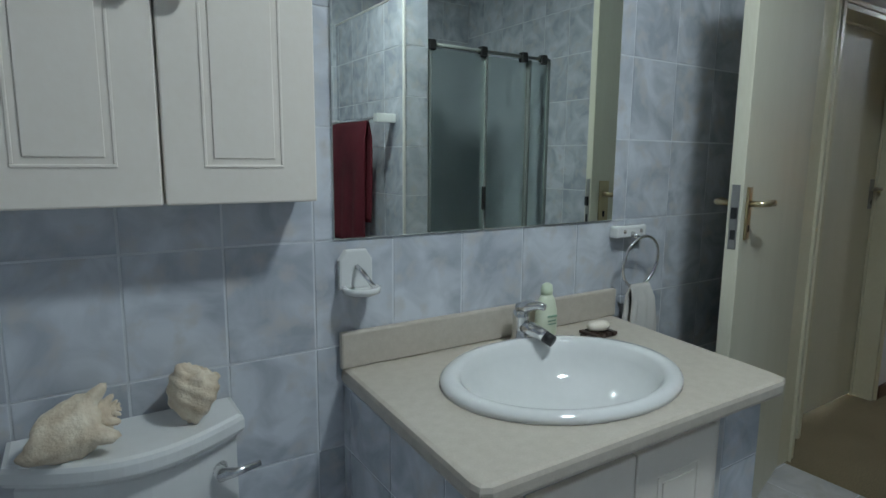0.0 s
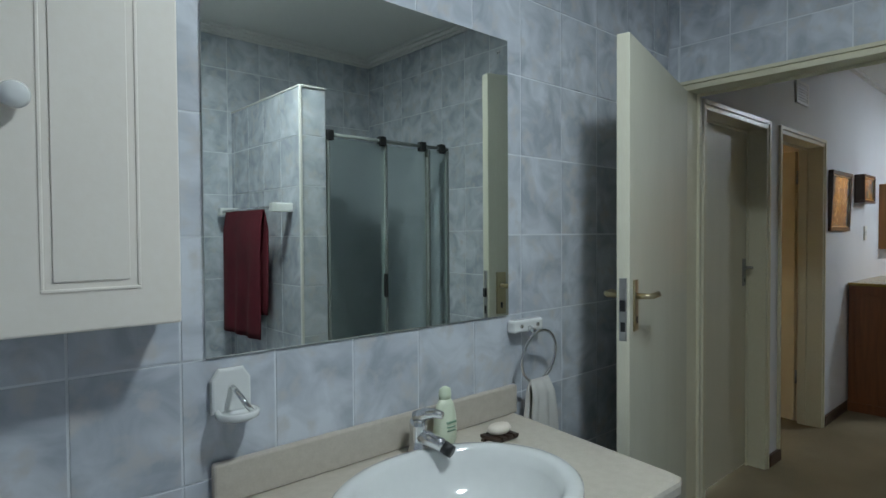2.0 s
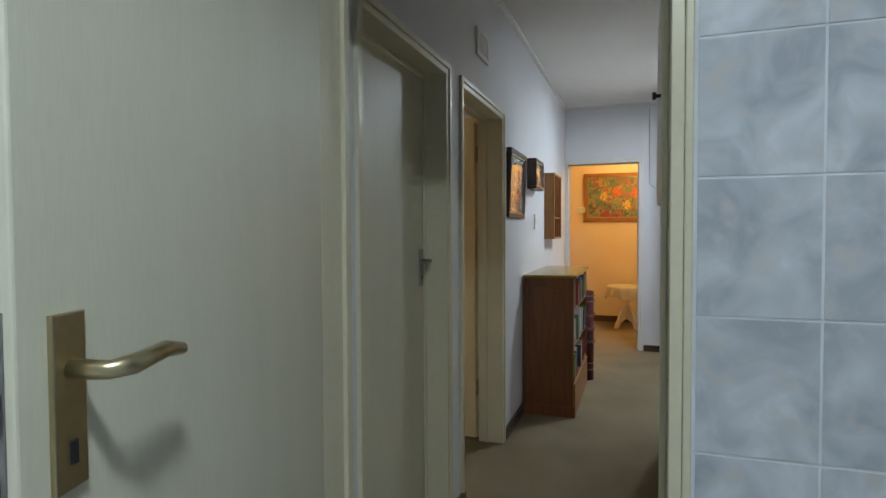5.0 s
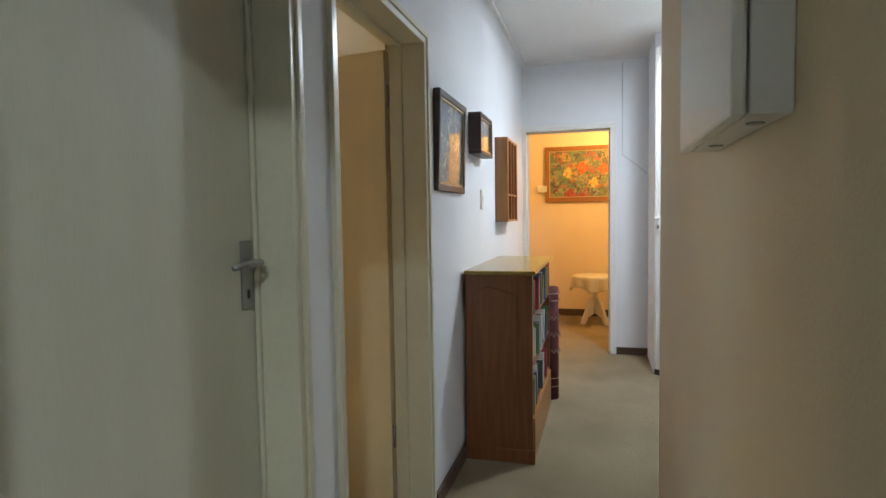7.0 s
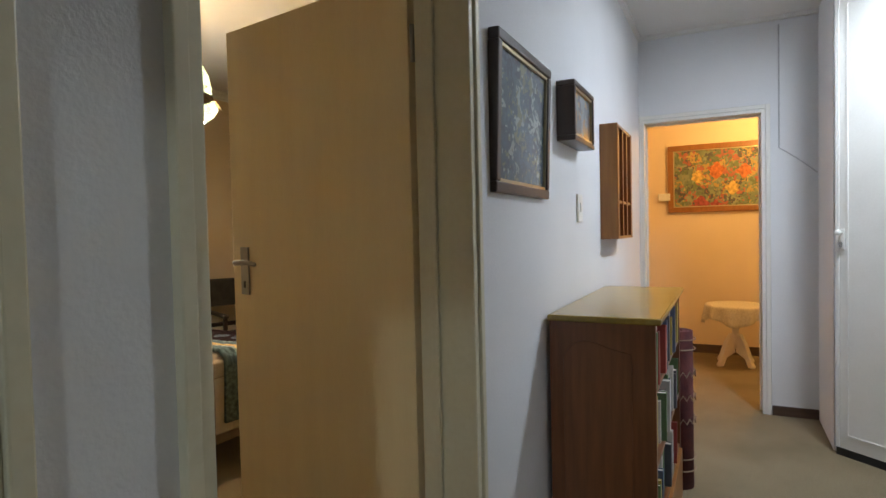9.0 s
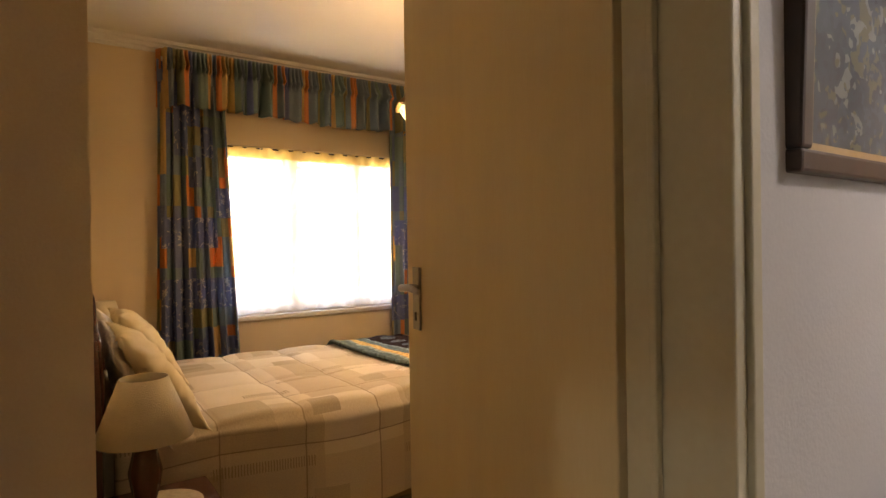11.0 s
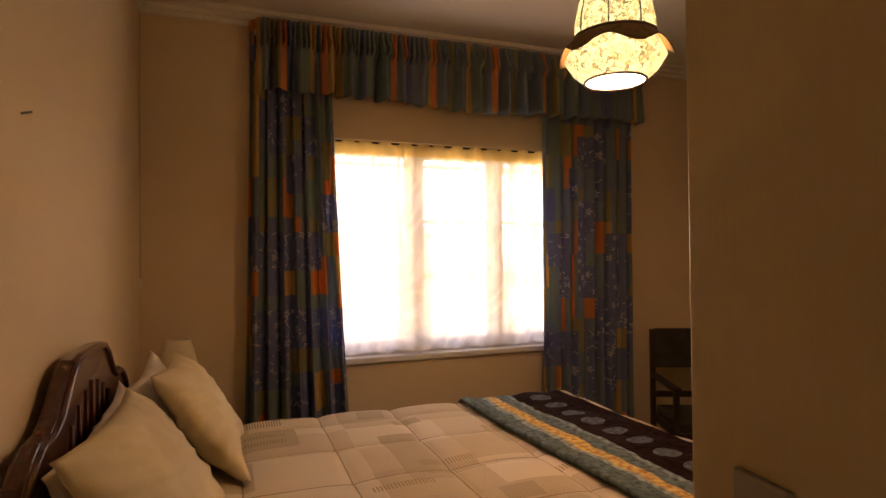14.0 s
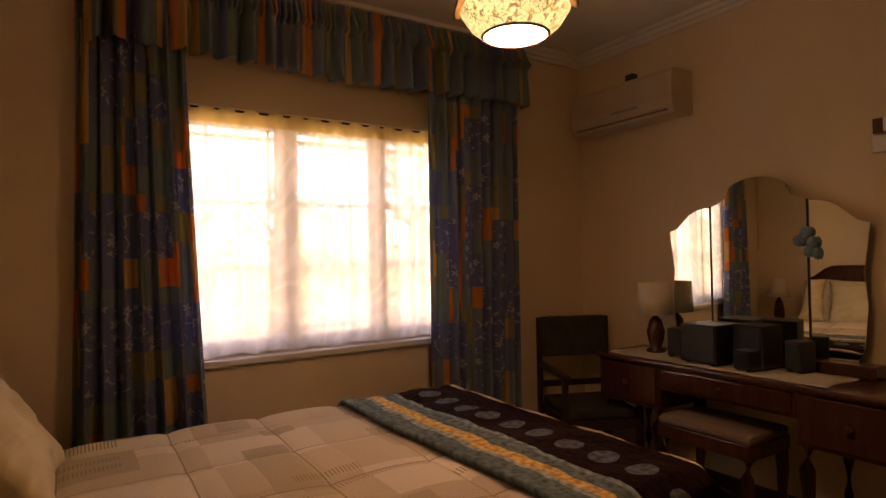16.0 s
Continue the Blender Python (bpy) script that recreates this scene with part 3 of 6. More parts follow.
# bedroom
WX0, WX1, WZ0, WZ1 = 6.05, 7.80, 0.86, 2.125
setting("wall_bed_head", boxes((5.08, 5.20, 3.03, 6.05, 0, H), (4.90, 4.985, 2.10, 3.03, 0, H), (4.90, 5.08, 3.03, 3.12, 0, H)), CREAM_WALL, "cream plastered bedroom wall behind the bed")
setting("wall_bed_window", boxes((5.20, WX0, 5.90, 6.05, 0, H), (WX1, 8.98, 5.90, 6.05, 0, H), (WX0, WX1, 5.90, 6.05, 0, WZ0), (WX0, WX1, 5.90, 6.05, WZ1, H)), CREAM_WALL, "cream plastered bedroom wall with a wide window")
setting("wall_bed_dresser", boxes((8.85, 8.98, 2.104, 5.90, 0, H)), CREAM_WALL, "cream plastered bedroom wall behind the dressing table")
setting("wall_bed_door", boxes((5.868, 8.85, 2.1005, 2.15, 0, H), (4.985, 5.868, 2.1005, 2.15, 2.10, H)), CREAM_WALL, "cream plastered bedroom wall beside the door")
setting("ceiling_bed", boxes((4.93, 8.98, 2.10, 6.05, H, H + 0.08)), CEILING, "cream-lit bedroom ceiling", "ceiling")
cornice("cornice_bed", 5.2, 8.85, 2.15, 5.90, CEILING, "moulded bedroom cornice", 0.075)
bm = boxes((5.2001, 8.85, 5.885, 5.8999, 0, 0.08), (8.835, 8.8499, 2.15, 5.885, 0, 0.08), (5.2001, 5.215, 3.12, 5.885, 0, 0.08), bevel=0.004)
setting("baseboard_bed", bm, SKIRT, "dark-stained bedroom skirting", "baseboard")

# ---- door frames and doors ----


def door_frame(name, x0, x1, y0, y1, top, label, along="x", face=0.05, stop=0.014, paint=None):
    """A pressed-steel frame lining an opening; x0, x1 is the clear width, y0, y1 the wall's faces."""
    fr = thing(name, label, "door frame", kind="structure")
    p = 0.004
    turn = Matrix.Identity(4) if along == "x" else Matrix(((0, 1, 0, 0), (1, 0, 0, 0), (0, 0, 1, 0), (0, 0, 0, 1)))
    t = 0.026
    for nm, rows in (("jamb", ((x0 - t, x0, y0 - p, y1 + p, 0, top + t), (x0 - face, x0 - t, y0 - 0.012, y0 + 0.02, 0, top + face), (x0, x0 + stop, (y0 + y1) / 2 + 0.02, y1 - 0.045 + (0.04 if stop > 0.02 else 0), 0, top))),
                     ("jamb", ((x1, x1 + t, y0 - p, y1 + p, 0, top + t), (x1 + t, x1 + face, y0 - 0.012, y0 + 0.02, 0, top + face), (x1 - 0.014, x1, (y0 + y1) / 2 + 0.02, y1 - 0.045, 0, top))),
                     ("head", ((x0, x1, y0 - p, y1 + p, top, top + t), (x0 - t, x1 + t, y0 - 0.012, y0 + 0.02, top + t, top + face), (x0 + 0.014, x1 - 0.014, (y0 + y1) / 2 + 0.02, y1 - 0.045, top - 0.014, top)))):
        bm = boxes(*rows, bevel=0.003)
        bm.transform(turn)
        part(nm, bm, paint or CREAM_GLOSS, fr)
    return fr


def lever_handle(parent, m, metal, flip=1, plate=(0.042, 0.165)):
    """A back plate with a lever and a keyhole; local x along the leaf, z up, -y outwards."""
    w, h = plate
    ob = part("handle", prism([(-w / 2, -h / 2), (w / 2, -h / 2), (w / 2, h / 2), (-w / 2, h / 2)], 0.007, m @ pose(0, 0, 0, 90, 0, 0), 0.002), metal, parent, "metal lever handle on a long back plate")
    part("lever", tube([m @ Vector(p) for p in ((0, -0.005, 0.03), (0, -0.045, 0.03), (flip * 0.02, -0.055, 0.031), (flip * 0.075, -0.055, 0.034), (flip * 0.115, -0.050, 0.026))], [0.010, 0.009, 0.010, 0.009, 0.007], 10), metal, ob, smooth=True)
    part("keyhole", boxes((-0.004, 0.004, -0.0095, -0.006, -0.058, -0.036)), BLACK, ob).data.transform(m)
    return ob


def door_leaf(name, hinge, tip, bottom, top, thick, material, label, handle_z, metal, both=True, side=1, edge=0.055, lock=False):
    """A flush leaf from its hinge to its tip (x, y); side 1: thickness to the left of that line."""
    d = Vector((tip[0] - hinge[0], tip[1] - hinge[1], 0))
    width = d.length
    m = pose(hinge[0], hinge[1], 0, 0, 0, math.degrees(math.atan2(d.y, d.x)))
    leaf = thing(name, label, "door", kind="structure")
    y0, y1 = (0, thick) if side > 0 else (-thick, 0)
    bm = boxes((0, width, y0, y1, bottom, top), bevel=0.003)
    bm.transform(m)
    part("panel", bm, material, leaf)
    a = m @ pose(width - edge, y0 - 0.0005, handle_z)
    lever_handle(leaf, a, metal, -1)
    if both:
        b = m @ pose(width - edge, y1 + 0.0005, handle_z, 0, 0, 180)
        lever_handle(leaf, b, metal, 1)
    if lock:
        bm = boxes((width - 0.0005, width + 0.002, y0 + 0.009, y1 - 0.009, handle_z - 0.11, handle_z + 0.09), bevel=0.001)
        bm.transform(m)
        pl = part("lock_plate", bm, STEEL, leaf, "dull steel lock face plate")
        bm = boxes((width + 0.001, width + 0.009, y0 + 0.013, y1 - 0.013, handle_z - 0.015, handle_z + 0.02), (width + 0.001, width + 0.003, y0 + 0.014, y1 - 0.014, handle_z - 0.08, handle_z - 0.05))
        bm.transform(m)
        part("latch", bm, BLACK, pl)
    return leaf


door_frame("door_frame_1", 1.070, 1.855, 3.459, 3.604, 2.080, "cream enamelled steel bathroom door frame", "y", 0.042)
door_frame("door_frame_2", 3.870, 4.690, 1.951, 2.104, 2.070, "cream enamelled steel frame round the closed hall door")
door_frame("door_frame_3", 4.955, 5.800, 1.951, 2.104, 2.070, "cream enamelled steel bedroom door frame", stop=0.036)
door_frame("door_frame_4", 1.138, 1.918, 9.056, 9.204, 2.128, "white enamelled frame round the doorway at the hall's end", "y", 0.055, paint=WHITE_PLASTIC)
door_leaf("door_1", (3.440, 1.845), (2.565, 1.615), 0.012, 2.075, 0.042, DOOR_PAINT, "pale cream flush bathroom door, standing open into the room", 1.215, BRASS, True, -1, lock=True)
door_leaf("door_2", (3.875, 2.062), (4.686, 2.062), 0.01, 2.062, 0.036, DOOR_PAINT, "closed pale cream flush door with steel handle", 1.205, STEEL, False, 1, edge=0.04)
door_leaf("door_3", (5.816, 2.136), (5.937, 2.938), 0.012, 2.062, 0.042, BED_DOOR, "cream flush bedroom door, open into the bedroom", 1.225, STEEL, True, -1, edge=0.072)
for z in (0.35, 1.86):
    hg = solid("door_hinge", lathe([(0.007, z - 0.05), (0.007, z + 0.05)], 10, pose(5.8145, 2.122, 0)), STEEL, "painted steel butt hinge on the bedroom door", "hinge", "bedroom door hinges", smooth=True)

# ---- bathroom things ----
glass_mirror = thing("wall_mirror", "large frameless mirror screwed to the tiled wall", "mirror")
part("mirror_glass", boxes((1.370, 2.357, 1.9365, 1.9425, 1.178, 2.083), bevel=0.0015), MIRROR, glass_mirror)
for x in (1.42, 2.31):
    for z in (2.035,):
        part("mirror_screw", lathe([(0.005, 0), (0.0045, 0.003), (0.0015, 0.004)], 14, pose(x, 1.9365, z, 90, 0, 0)), CHROME, glass_mirror, smooth=True)


def raised_door(name, parent, x0, x1, y, z0, z1, material, hinge=None):
    """A cabinet door facing -y with a routed field panel."""
    ob = part(name, boxes((x0, x1, y, y + 0.018, z0, z1), bevel=0.004), material, parent)
    w = 0.07
    a0, a1, b0, b1, t = x0 + w, x1 - w, z0 + w, z1 - w, 0.006
    part("moulding", boxes((a0, a1, y - 0.0022, y + 0.001, b0, b0 + t), (a0, a1, y - 0.0022, y + 0.001, b1 - t, b1), (a0, a0 + t, y - 0.0022, y + 0.001, b0 + t, b1 - t), (a1 - t, a1, y - 0.0022, y + 0.001, b0 + t, b1 - t), bevel=0.0015), material, ob)
    part("field", boxes((x0 + w + 0.018, x1 - w - 0.018, y - 0.0028, y + 0.001, z0 + w + 0.018, z1 - w - 0.018), bevel=0.0014), material, ob)
    return ob


wc = thing("wall_cabinet", "cream bathroom wall cabinet with two panelled doors", "cabinet")
part("carcass", boxes((0.690, 1.286, 1.832, 1.9425, 1.284, 2.02), bevel=0.002), CABINET, wc)
for x0, x1, kx in ((0.692, 0.9865, 0.950), (0.9905, 1.284, 1.030)):
    d = raised_door("cabinet_door", wc, x0, x1, 1.812, 1.282, 2.02, CABINET)
    part("knob", lathe([(0.008, 0), (0.008, 0.012), (0.020, 0.018), (0.0225, 0.027), (0.018, 0.035), (0.006, 0.038)], 24, pose(kx, 1.812, 1.672, 90, 0, 0)), PORCELAIN, d, "round white porcelain knob", smooth=True)

# vanity: tiled piers, doors, counter
van = thing("vanity_unit", "built-in vanity with tiled piers and cream doors", "vanity")
pier_l = part("pier", boxes((1.395, 1.455, 1.357, 1.942, 0, 0.808)), GROUT, van)
pier_r = part("pier", boxes((2.105, 2.262, 1.357, 1.942, 0, 0.808)), GROUT, van)
part("plinth", boxes((1.455, 2.105, 1.40, 1.942, 0, 0.09)), CABINET, van)
part("cabinet_frame", boxes((1.455, 2.105, 1.362, 1.385, 0.09, 0.125), (1.455, 2.105, 1.362, 1.385, 0.775, 0.808), (1.455, 1.49, 1.362, 1.385, 0.125, 0.775), (2.070, 2.105, 1.362, 1.385, 0.125, 0.775), bevel=0.002), CABINET, van)
for x0, x1 in ((1.492, 1.779), (1.783, 2.068)):
    raised_door("vanity_door", van, x0, x1, 1.344, 0.127, 0.773, CABINET)

ct = thing("vanity_counter", "beige laminate counter with rounded front and upstand", "counter")
outl = [(1.385, 1.9415), (1.355, 1.345), (1.36, 1.322), (1.38, 1.312), (2.262, 1.302), (2.292, 1.312), (2.302, 1.345), (2.382, 1.9415)]
top = part("worktop", prism(outl, 0.042, pose(0, 0, 0.808), 0.012), COUNTER, ct, smooth=False)
cutter = new("cut_basin_hole", mesh_of("cut_basin_hole", lathe([(0.285, 0.6), (0.285, 1.0)], 48, pose(1.825, 1.610, 0), 0.79), COUNTER))
bo = top.modifiers.new("hole", "BOOLEAN")
bo.object, bo.operation, bo.solver = cutter, "DIFFERENCE", "EXACT"
dg = bpy.context.evaluated_depsgraph_get()
cut_mesh = bpy.data.meshes.new_from_object(top.evaluated_get(dg))
top.modifiers.clear()
top.data = cut_mesh
bpy.data.objects.remove(cutter)
part("upstand", boxes((1.378, 2.382, 1.921, 1.9425, 0.8502, 0.945), bevel=0.006), COUNTER, ct)

basin = thing("wash_basin", "white oval porcelain drop-in basin", "basin")
prof = [(0.02, 0.722), (0.08, 0.724), (0.16, 0.745), (0.215, 0.79), (0.238, 0.835), (0.247, 0.862), (0.262, 0.872), (0.283, 0.871), (0.294, 0.862), (0.296, 0.8515), (0.262, 0.8505), (0.25, 0.80), (0.22, 0.752), (0.15, 0.72), (0.02, 0.708)]
part("bowl", lathe([(r * 1.085, z) for r, z in prof], 64, pose(1.825, 1.610, 0), 0.79), PORCELAIN, basin, smooth=True)
part("drain", lathe([(0.022, 0.7225), (0.024, 0.7265), (0.012, 0.7285)], 20, pose(1.825, 1.610, 0)), CHROME, basin, "chrome drain", smooth=True)

tap = thing("basin_mixer", "chrome single-lever basin mixer tap", "tap")
part("body", lathe([(0.030, 0.8505), (0.031, 0.862), (0.024, 0.872), (0.022, 0.905), (0.025, 0.930), (0.022, 0.946), (0.006, 0.953)], 24, pose(1.905, 1.862, 0)), CHROME, tap, smooth=True)
part("spout", tube([(1.907, 1.858, 0.900), (1.915, 1.822, 0.899), (1.923, 1.797, 0.892), (1.928, 1.783, 0.886)], [0.021, 0.020, 0.018, 0.017], 16), CHROME, tap, smooth=True)
part("aerator", tube([(1.928, 1.784, 0.886), (1.936, 1.760, 0.876)], [0.0175, 0.0165], 16), BLACK, tap, "black aerator tip", smooth=True)
part("lever", tube([(1.905, 1.866, 0.948), (1.912, 1.840, 0.964), (1.922, 1.810, 0.970), (1.929, 1.790, 0.968)], [0.021, 0.017, 0.012, 0.010], 14), CHROME, tap, smooth=True)

bot = thing("lotion_bottle", "pale green plastic lotion bottle with rounded cap", "bottle")
part("bottle_body", lathe([(0.030, 0.8505), (0.037, 0.858), (0.039, 0.895), (0.036, 0.935), (0.028, 0.965), (0.019, 0.980)], 28, pose(2.012, 1.872, 0), 0.68), mat("cream_green_plastic", (0.72, 0.77, 0.60), rough=0.35), bot, smooth=True)
part("cap", lathe([(0.020, 0.980), (0.021, 0.992), (0.018, 1.008), (0.008, 1.014)], 20, pose(2.012, 1.872, 0), 0.72), LOTION, bot, "soft green rounded cap", smooth=True)
part("label_bar", boxes((1.996, 2.030, 1.8435, 1.848, 0.915, 0.920), (1.998, 2.026, 1.8435, 1.848, 0.903, 0.906), (1.998, 2.028, 1.8435, 1.848, 0.893, 0.896)), mat("green_print", (0.25, 0.40, 0.28)), bot, "green unreadable print")

dish = thing("soap_dish", "dark wooden slatted soap dish", "soap dish")
for k in range(4):
    part("slat", boxes((2.105 + k * 0.024, 2.124 + k * 0.024, 1.755, 1.825, 0.857, 0.867), bevel=0.002), DARK_WOOD, dish)
part("rail", boxes((2.100, 2.202, 1.765, 1.775, 0.8505, 0.857), (2.100, 2.202, 1.805, 1.815, 0.8505, 0.857)), DARK_WOOD, dish)
bm = lathe([(0.006, -0.014), (0.026, -0.010), (0.032, 0.0), (0.026, 0.011), (0.006, 0.015)], 24, pose(2.150, 1.790, 0.882) @ Matrix.Diagonal((1.35, 0.85, 1, 1)))
solid("soap_bar", bm, SOAP, "worn oval bar of cream soap on the dish", "soap", smooth=True)

ring = thing("towel_ring", "chrome towel ring on a white ceramic mount", "towel ring")
part("mount", boxes((2.352, 2.500, 1.905, 1.9425, 1.118, 1.160), bevel=0.008), PORCELAIN, ring, "white ceramic mount")
for x in (2.385, 2.468):
    part("mount_screw", lathe([(0.007, 0), (0.006, 0.003)], 12, pose(x, 1.9045, 1.14, 90, 0, 0)), CHROME, ring)
part("post", tube([(2.425, 1.907, 1.132), (2.425, 1.882, 1.122)], 0.009, 10), CHROME, ring, smooth=True)
part("hoop", tube([(2.445 + 0.088 * math.cos(a), 1.880 - 0.012 * math.sin(a), 1.038 + 0.088 * math.sin(a)) for a in [2 * math.pi * i / 40 for i in range(40)]], 0.0048, 8, True), CHROME, ring, smooth=True)


def hand_towel(s, t):
    w = 0.042 + 0.030 * min(1, abs(t - 0.5) * 3)
    x = 2.445 + (s - 0.5) * 2 * w + 0.004 * math.sin(9 * t + 3 * s)
    drop = abs(t - 0.5) * 2
    y = 1.878 + (0.014 if t < 0.5 else -0.016) * min(1, drop * 5) - 0.009 * math.sin(s * 15) * min(1, 2 * drop)
    return (x, y, 0.962 - drop * (0.24 if t > 0.5 else 0.19))


solid("hand_towel", sheet(hand_towel, 24, 40), TOWEL_WHITE, "white hand towel hanging folded through the ring", "towel", smooth=True, thick=0.007)

hold = thing("cup_holder", "white ceramic wall holder with chrome hook", "holder")
part("back_plate", prism([(-0.045, -0.045), (0.045, -0.045), (0.045, 0.030), (0.028, 0.055), (-0.028, 0.055), (-0.045, 0.030)], 0.018, pose(1.422, 1.9425, 1.098, 90, 0, 0), 0.006), PORCELAIN, hold)
part("tray", lathe([(0.030, 0), (0.046, 0.008), (0.047, 0.020), (0.040, 0.022), (0.036, 0.012)], 28, pose(1.425, 1.902, 1.042)), PORCELAIN, hold, smooth=True)
part("hook", tube([(1.422, 1.922, 1.110), (1.422, 1.900, 1.106), (1.430, 1.876, 1.085), (1.442, 1.868, 1.066)], 0.006, 8), CHROME, hold, smooth=True)

cis = thing("toilet_cistern", "white ceramic toilet cistern with curved front lid", "cistern")


def cistern_outline(x0, x1, back, front, bulge, n=18):
    pts = [(x1, back), (x0, back)]
    for i in range(n + 1):
        a = i / n
        pts.append((x0 + (x1 - x0) * a, front - bulge * math.sin(math.pi * a)))
    return pts


part("tank", prism(cistern_outline(0.718, 1.100, 1.9425, 1.838, 0.070), 0.36, pose(0, 0, 0.435), 0.012), PORCELAIN, cis)
part("lid", prism(cistern_outline(0.702, 1.116, 1.9425, 1.826, 0.085), 0.043, pose(0, 0, 0.796), 0.012), PORCELAIN, cis)
part("flush_lever", tube([(1.060, 1.822, 0.735), (1.060, 1.792, 0.733), (1.085, 1.785, 0.735), (1.135, 1.785, 0.742)], [0.017, 0.015, 0.009, 0.006], 12), CHROME, cis, "chrome flush lever", smooth=True)


def spiral_shell(name, m, size, axial, spread, turns, knobs, spike, ribs, canal, label):
    """A shell wound round its x axis: a tube that grows as it turns, with knobs on the shoulder and ribs along the whorl."""
    bm = bmesh.new()
    nu, nv = int(turns * 48), 40
    grow = 0.62
    rings = []
    for i in range(nu + 1):
        th = turns * 2 * math.pi * i / nu
        r = size * math.exp(grow * (th - turns * 2 * math.pi) / (2 * math.pi) * 1.0)
        knob = max(0.0, math.cos(th * knobs)) ** 3
        row = []
        for j in range(nv):
            v = 2 * math.pi * j / nv
            shoulder = math.exp(-((v - 0.75) / 0.36) ** 2)
            k = 1 + ribs * math.cos(v * 11) + spike * knob * shoulder + 0.05 * math.sin(th * 7 + v * 3)
            tube_r = 0.80 * r * k
            out = spread * r + tube_r * math.cos(v)
            x = axial * r - tube_r * math.sin(v) * 1.15
            x += canal * r * max(0.0, -math.sin(v)) ** 2
            row.append(bm.verts.new((-x, out * math.cos(th), out * math.sin(th))))
        rings.append(row)
    for p, q in zip(rings, rings[1:]):
        for j in range(nv):
            bm.faces.new((p[j], p[(j + 1) % nv], q[(j + 1) % nv], q[j]))
    bm.faces.new(rings[0])
    # the mouth curls inwards
    last = rings[-1]
    mid = sum((v.co for v in last), Vector()) / nv
    inner = [bm.verts.new(mid + (v.co - mid) * 0.55 + Vector((0.006, 0, 0))) for v in last]
    for j in range(nv):
        bm.faces.new((last[j], last[(j + 1) % nv], inner[(j + 1) % nv], inner[j]))
    bm.faces.new(list(reversed(inner)))
    bm.transform(m)
    low = min(v.co.z for v in bm.verts)
    bm.transform(Matrix.Translation((0, 0, 0.8385 - low)))
    solid(name, bm, SHELL, label, "shell", smooth=True)


spiral_shell("conch_shell", pose(0.895, 1.842, 0.9, 20, -6, 14), 0.042, 2.1, 0.70, 4.6, 4.0, 1.25, 0.04, 1.2, "large cream conch shell with blunt spikes lying on the cistern")
spiral_shell("ribbed_shell", pose(1.045, 1.868, 0.9, 60, -62, 10), 0.045, 0.9, 0.62, 3.4, 5.5, 0.42, 0.07, 0.5, "round ribbed sea shell with knobs resting on the cistern")

# shower seen in the mirror
SATIN_ALU = mat("satin_white_aluminium", (0.27, 0.29, 0.28), (0.24, 0.26, 0.25), 0.45)
bead = [(2.384, 2.399, 0.4402, 0.4545, 0.0, 2.2445), (2.3992, 2.543, 0.446, 0.4545, 2.2355, 2.2445), (2.384, 2.393, -0.469, 0.440, 2.2355, 2.2445)]
for b in bead:
    setting("trim", boxes(b, bevel=0.002), WHITE_PLASTIC, "white tile edging strip on the shower partition")
sh = thing("shower_enclosure", "frosted sliding shower door with dark rail fittings", "shower")
part("rail", tube([(2.552, 0.425, 2.005), (3.455, 0.425, 2.005)], 0.011, 10), SATIN_ALU, sh, smooth=True)
for x in (2.575, 2.93, 3.24, 3.40):
    part("roller", boxes((x - 0.022, x + 0.022, 0.405, 0.448, 1.972, 2.030), bevel=0.006), BLACK, sh, "dark rail roller")
for x0, x1, y in ((2.552, 2.965, 0.428), (2.945, 3.30, 0.405), (3.28, 3.4565, 0.428)):
    p = part("glass_panel", boxes((x0 + 0.02, x1 - 0.02, y - 0.003, y + 0.003, 0.08, 1.985)), FROST, sh, "greenish frosted glass panel")
    part("stile", boxes((x0, x0 + 0.02, y - 0.010, y + 0.010, 0.06, 1.99), (x1 - 0.02, x1, y - 0.010, y + 0.010, 0.06, 1.99), bevel=0.002), SATIN_ALU, p)
    p.visible_shadow = False
part("door_pull", boxes((2.925, 2.945, 0.442, 0.462, 1.08, 1.22), bevel=0.004), BLACK, sh, "black door pull")
part("tray", boxes((2.552, 3.4565, -0.469, 0.445, 0.0, 0.06), bevel=0.008), PORCELAIN, sh)
solid("shower_shelf", boxes((2.95, 3.12, -0.469, -0.36, 1.62, 1.64), bevel=0.004), PORCELAIN, "white shower shelf on the tiled wall", "shelf")
tr = thing("towel_rail", "white ceramic and chrome towel rail on the partition", "towel rail")
part("bar", tube([(2.290, -0.40, 1.60), (2.290, 0.33, 1.60)], 0.009, 10), CHROME, tr, smooth=True)
for y in (-0.39, 0.34):
    part("bracket", boxes((2.270, 2.3875, y - 0.025, y + 0.025, 1.575, 1.625), bevel=0.006), PORCELAIN, tr)


def red_towel(s, t):
    y = -0.33 + 0.52 * s
    d = abs(t - 0.45) / 0.55
    x = 2.290 + (0.022 if t < 0.45 else -0.022) * min(1, d * 6) + 0.010 * math.sin(s * 19 + 2 * t) * d
    return (x, y + 0.02 * math.sin(4 * t), 1.612 - d * 0.74)


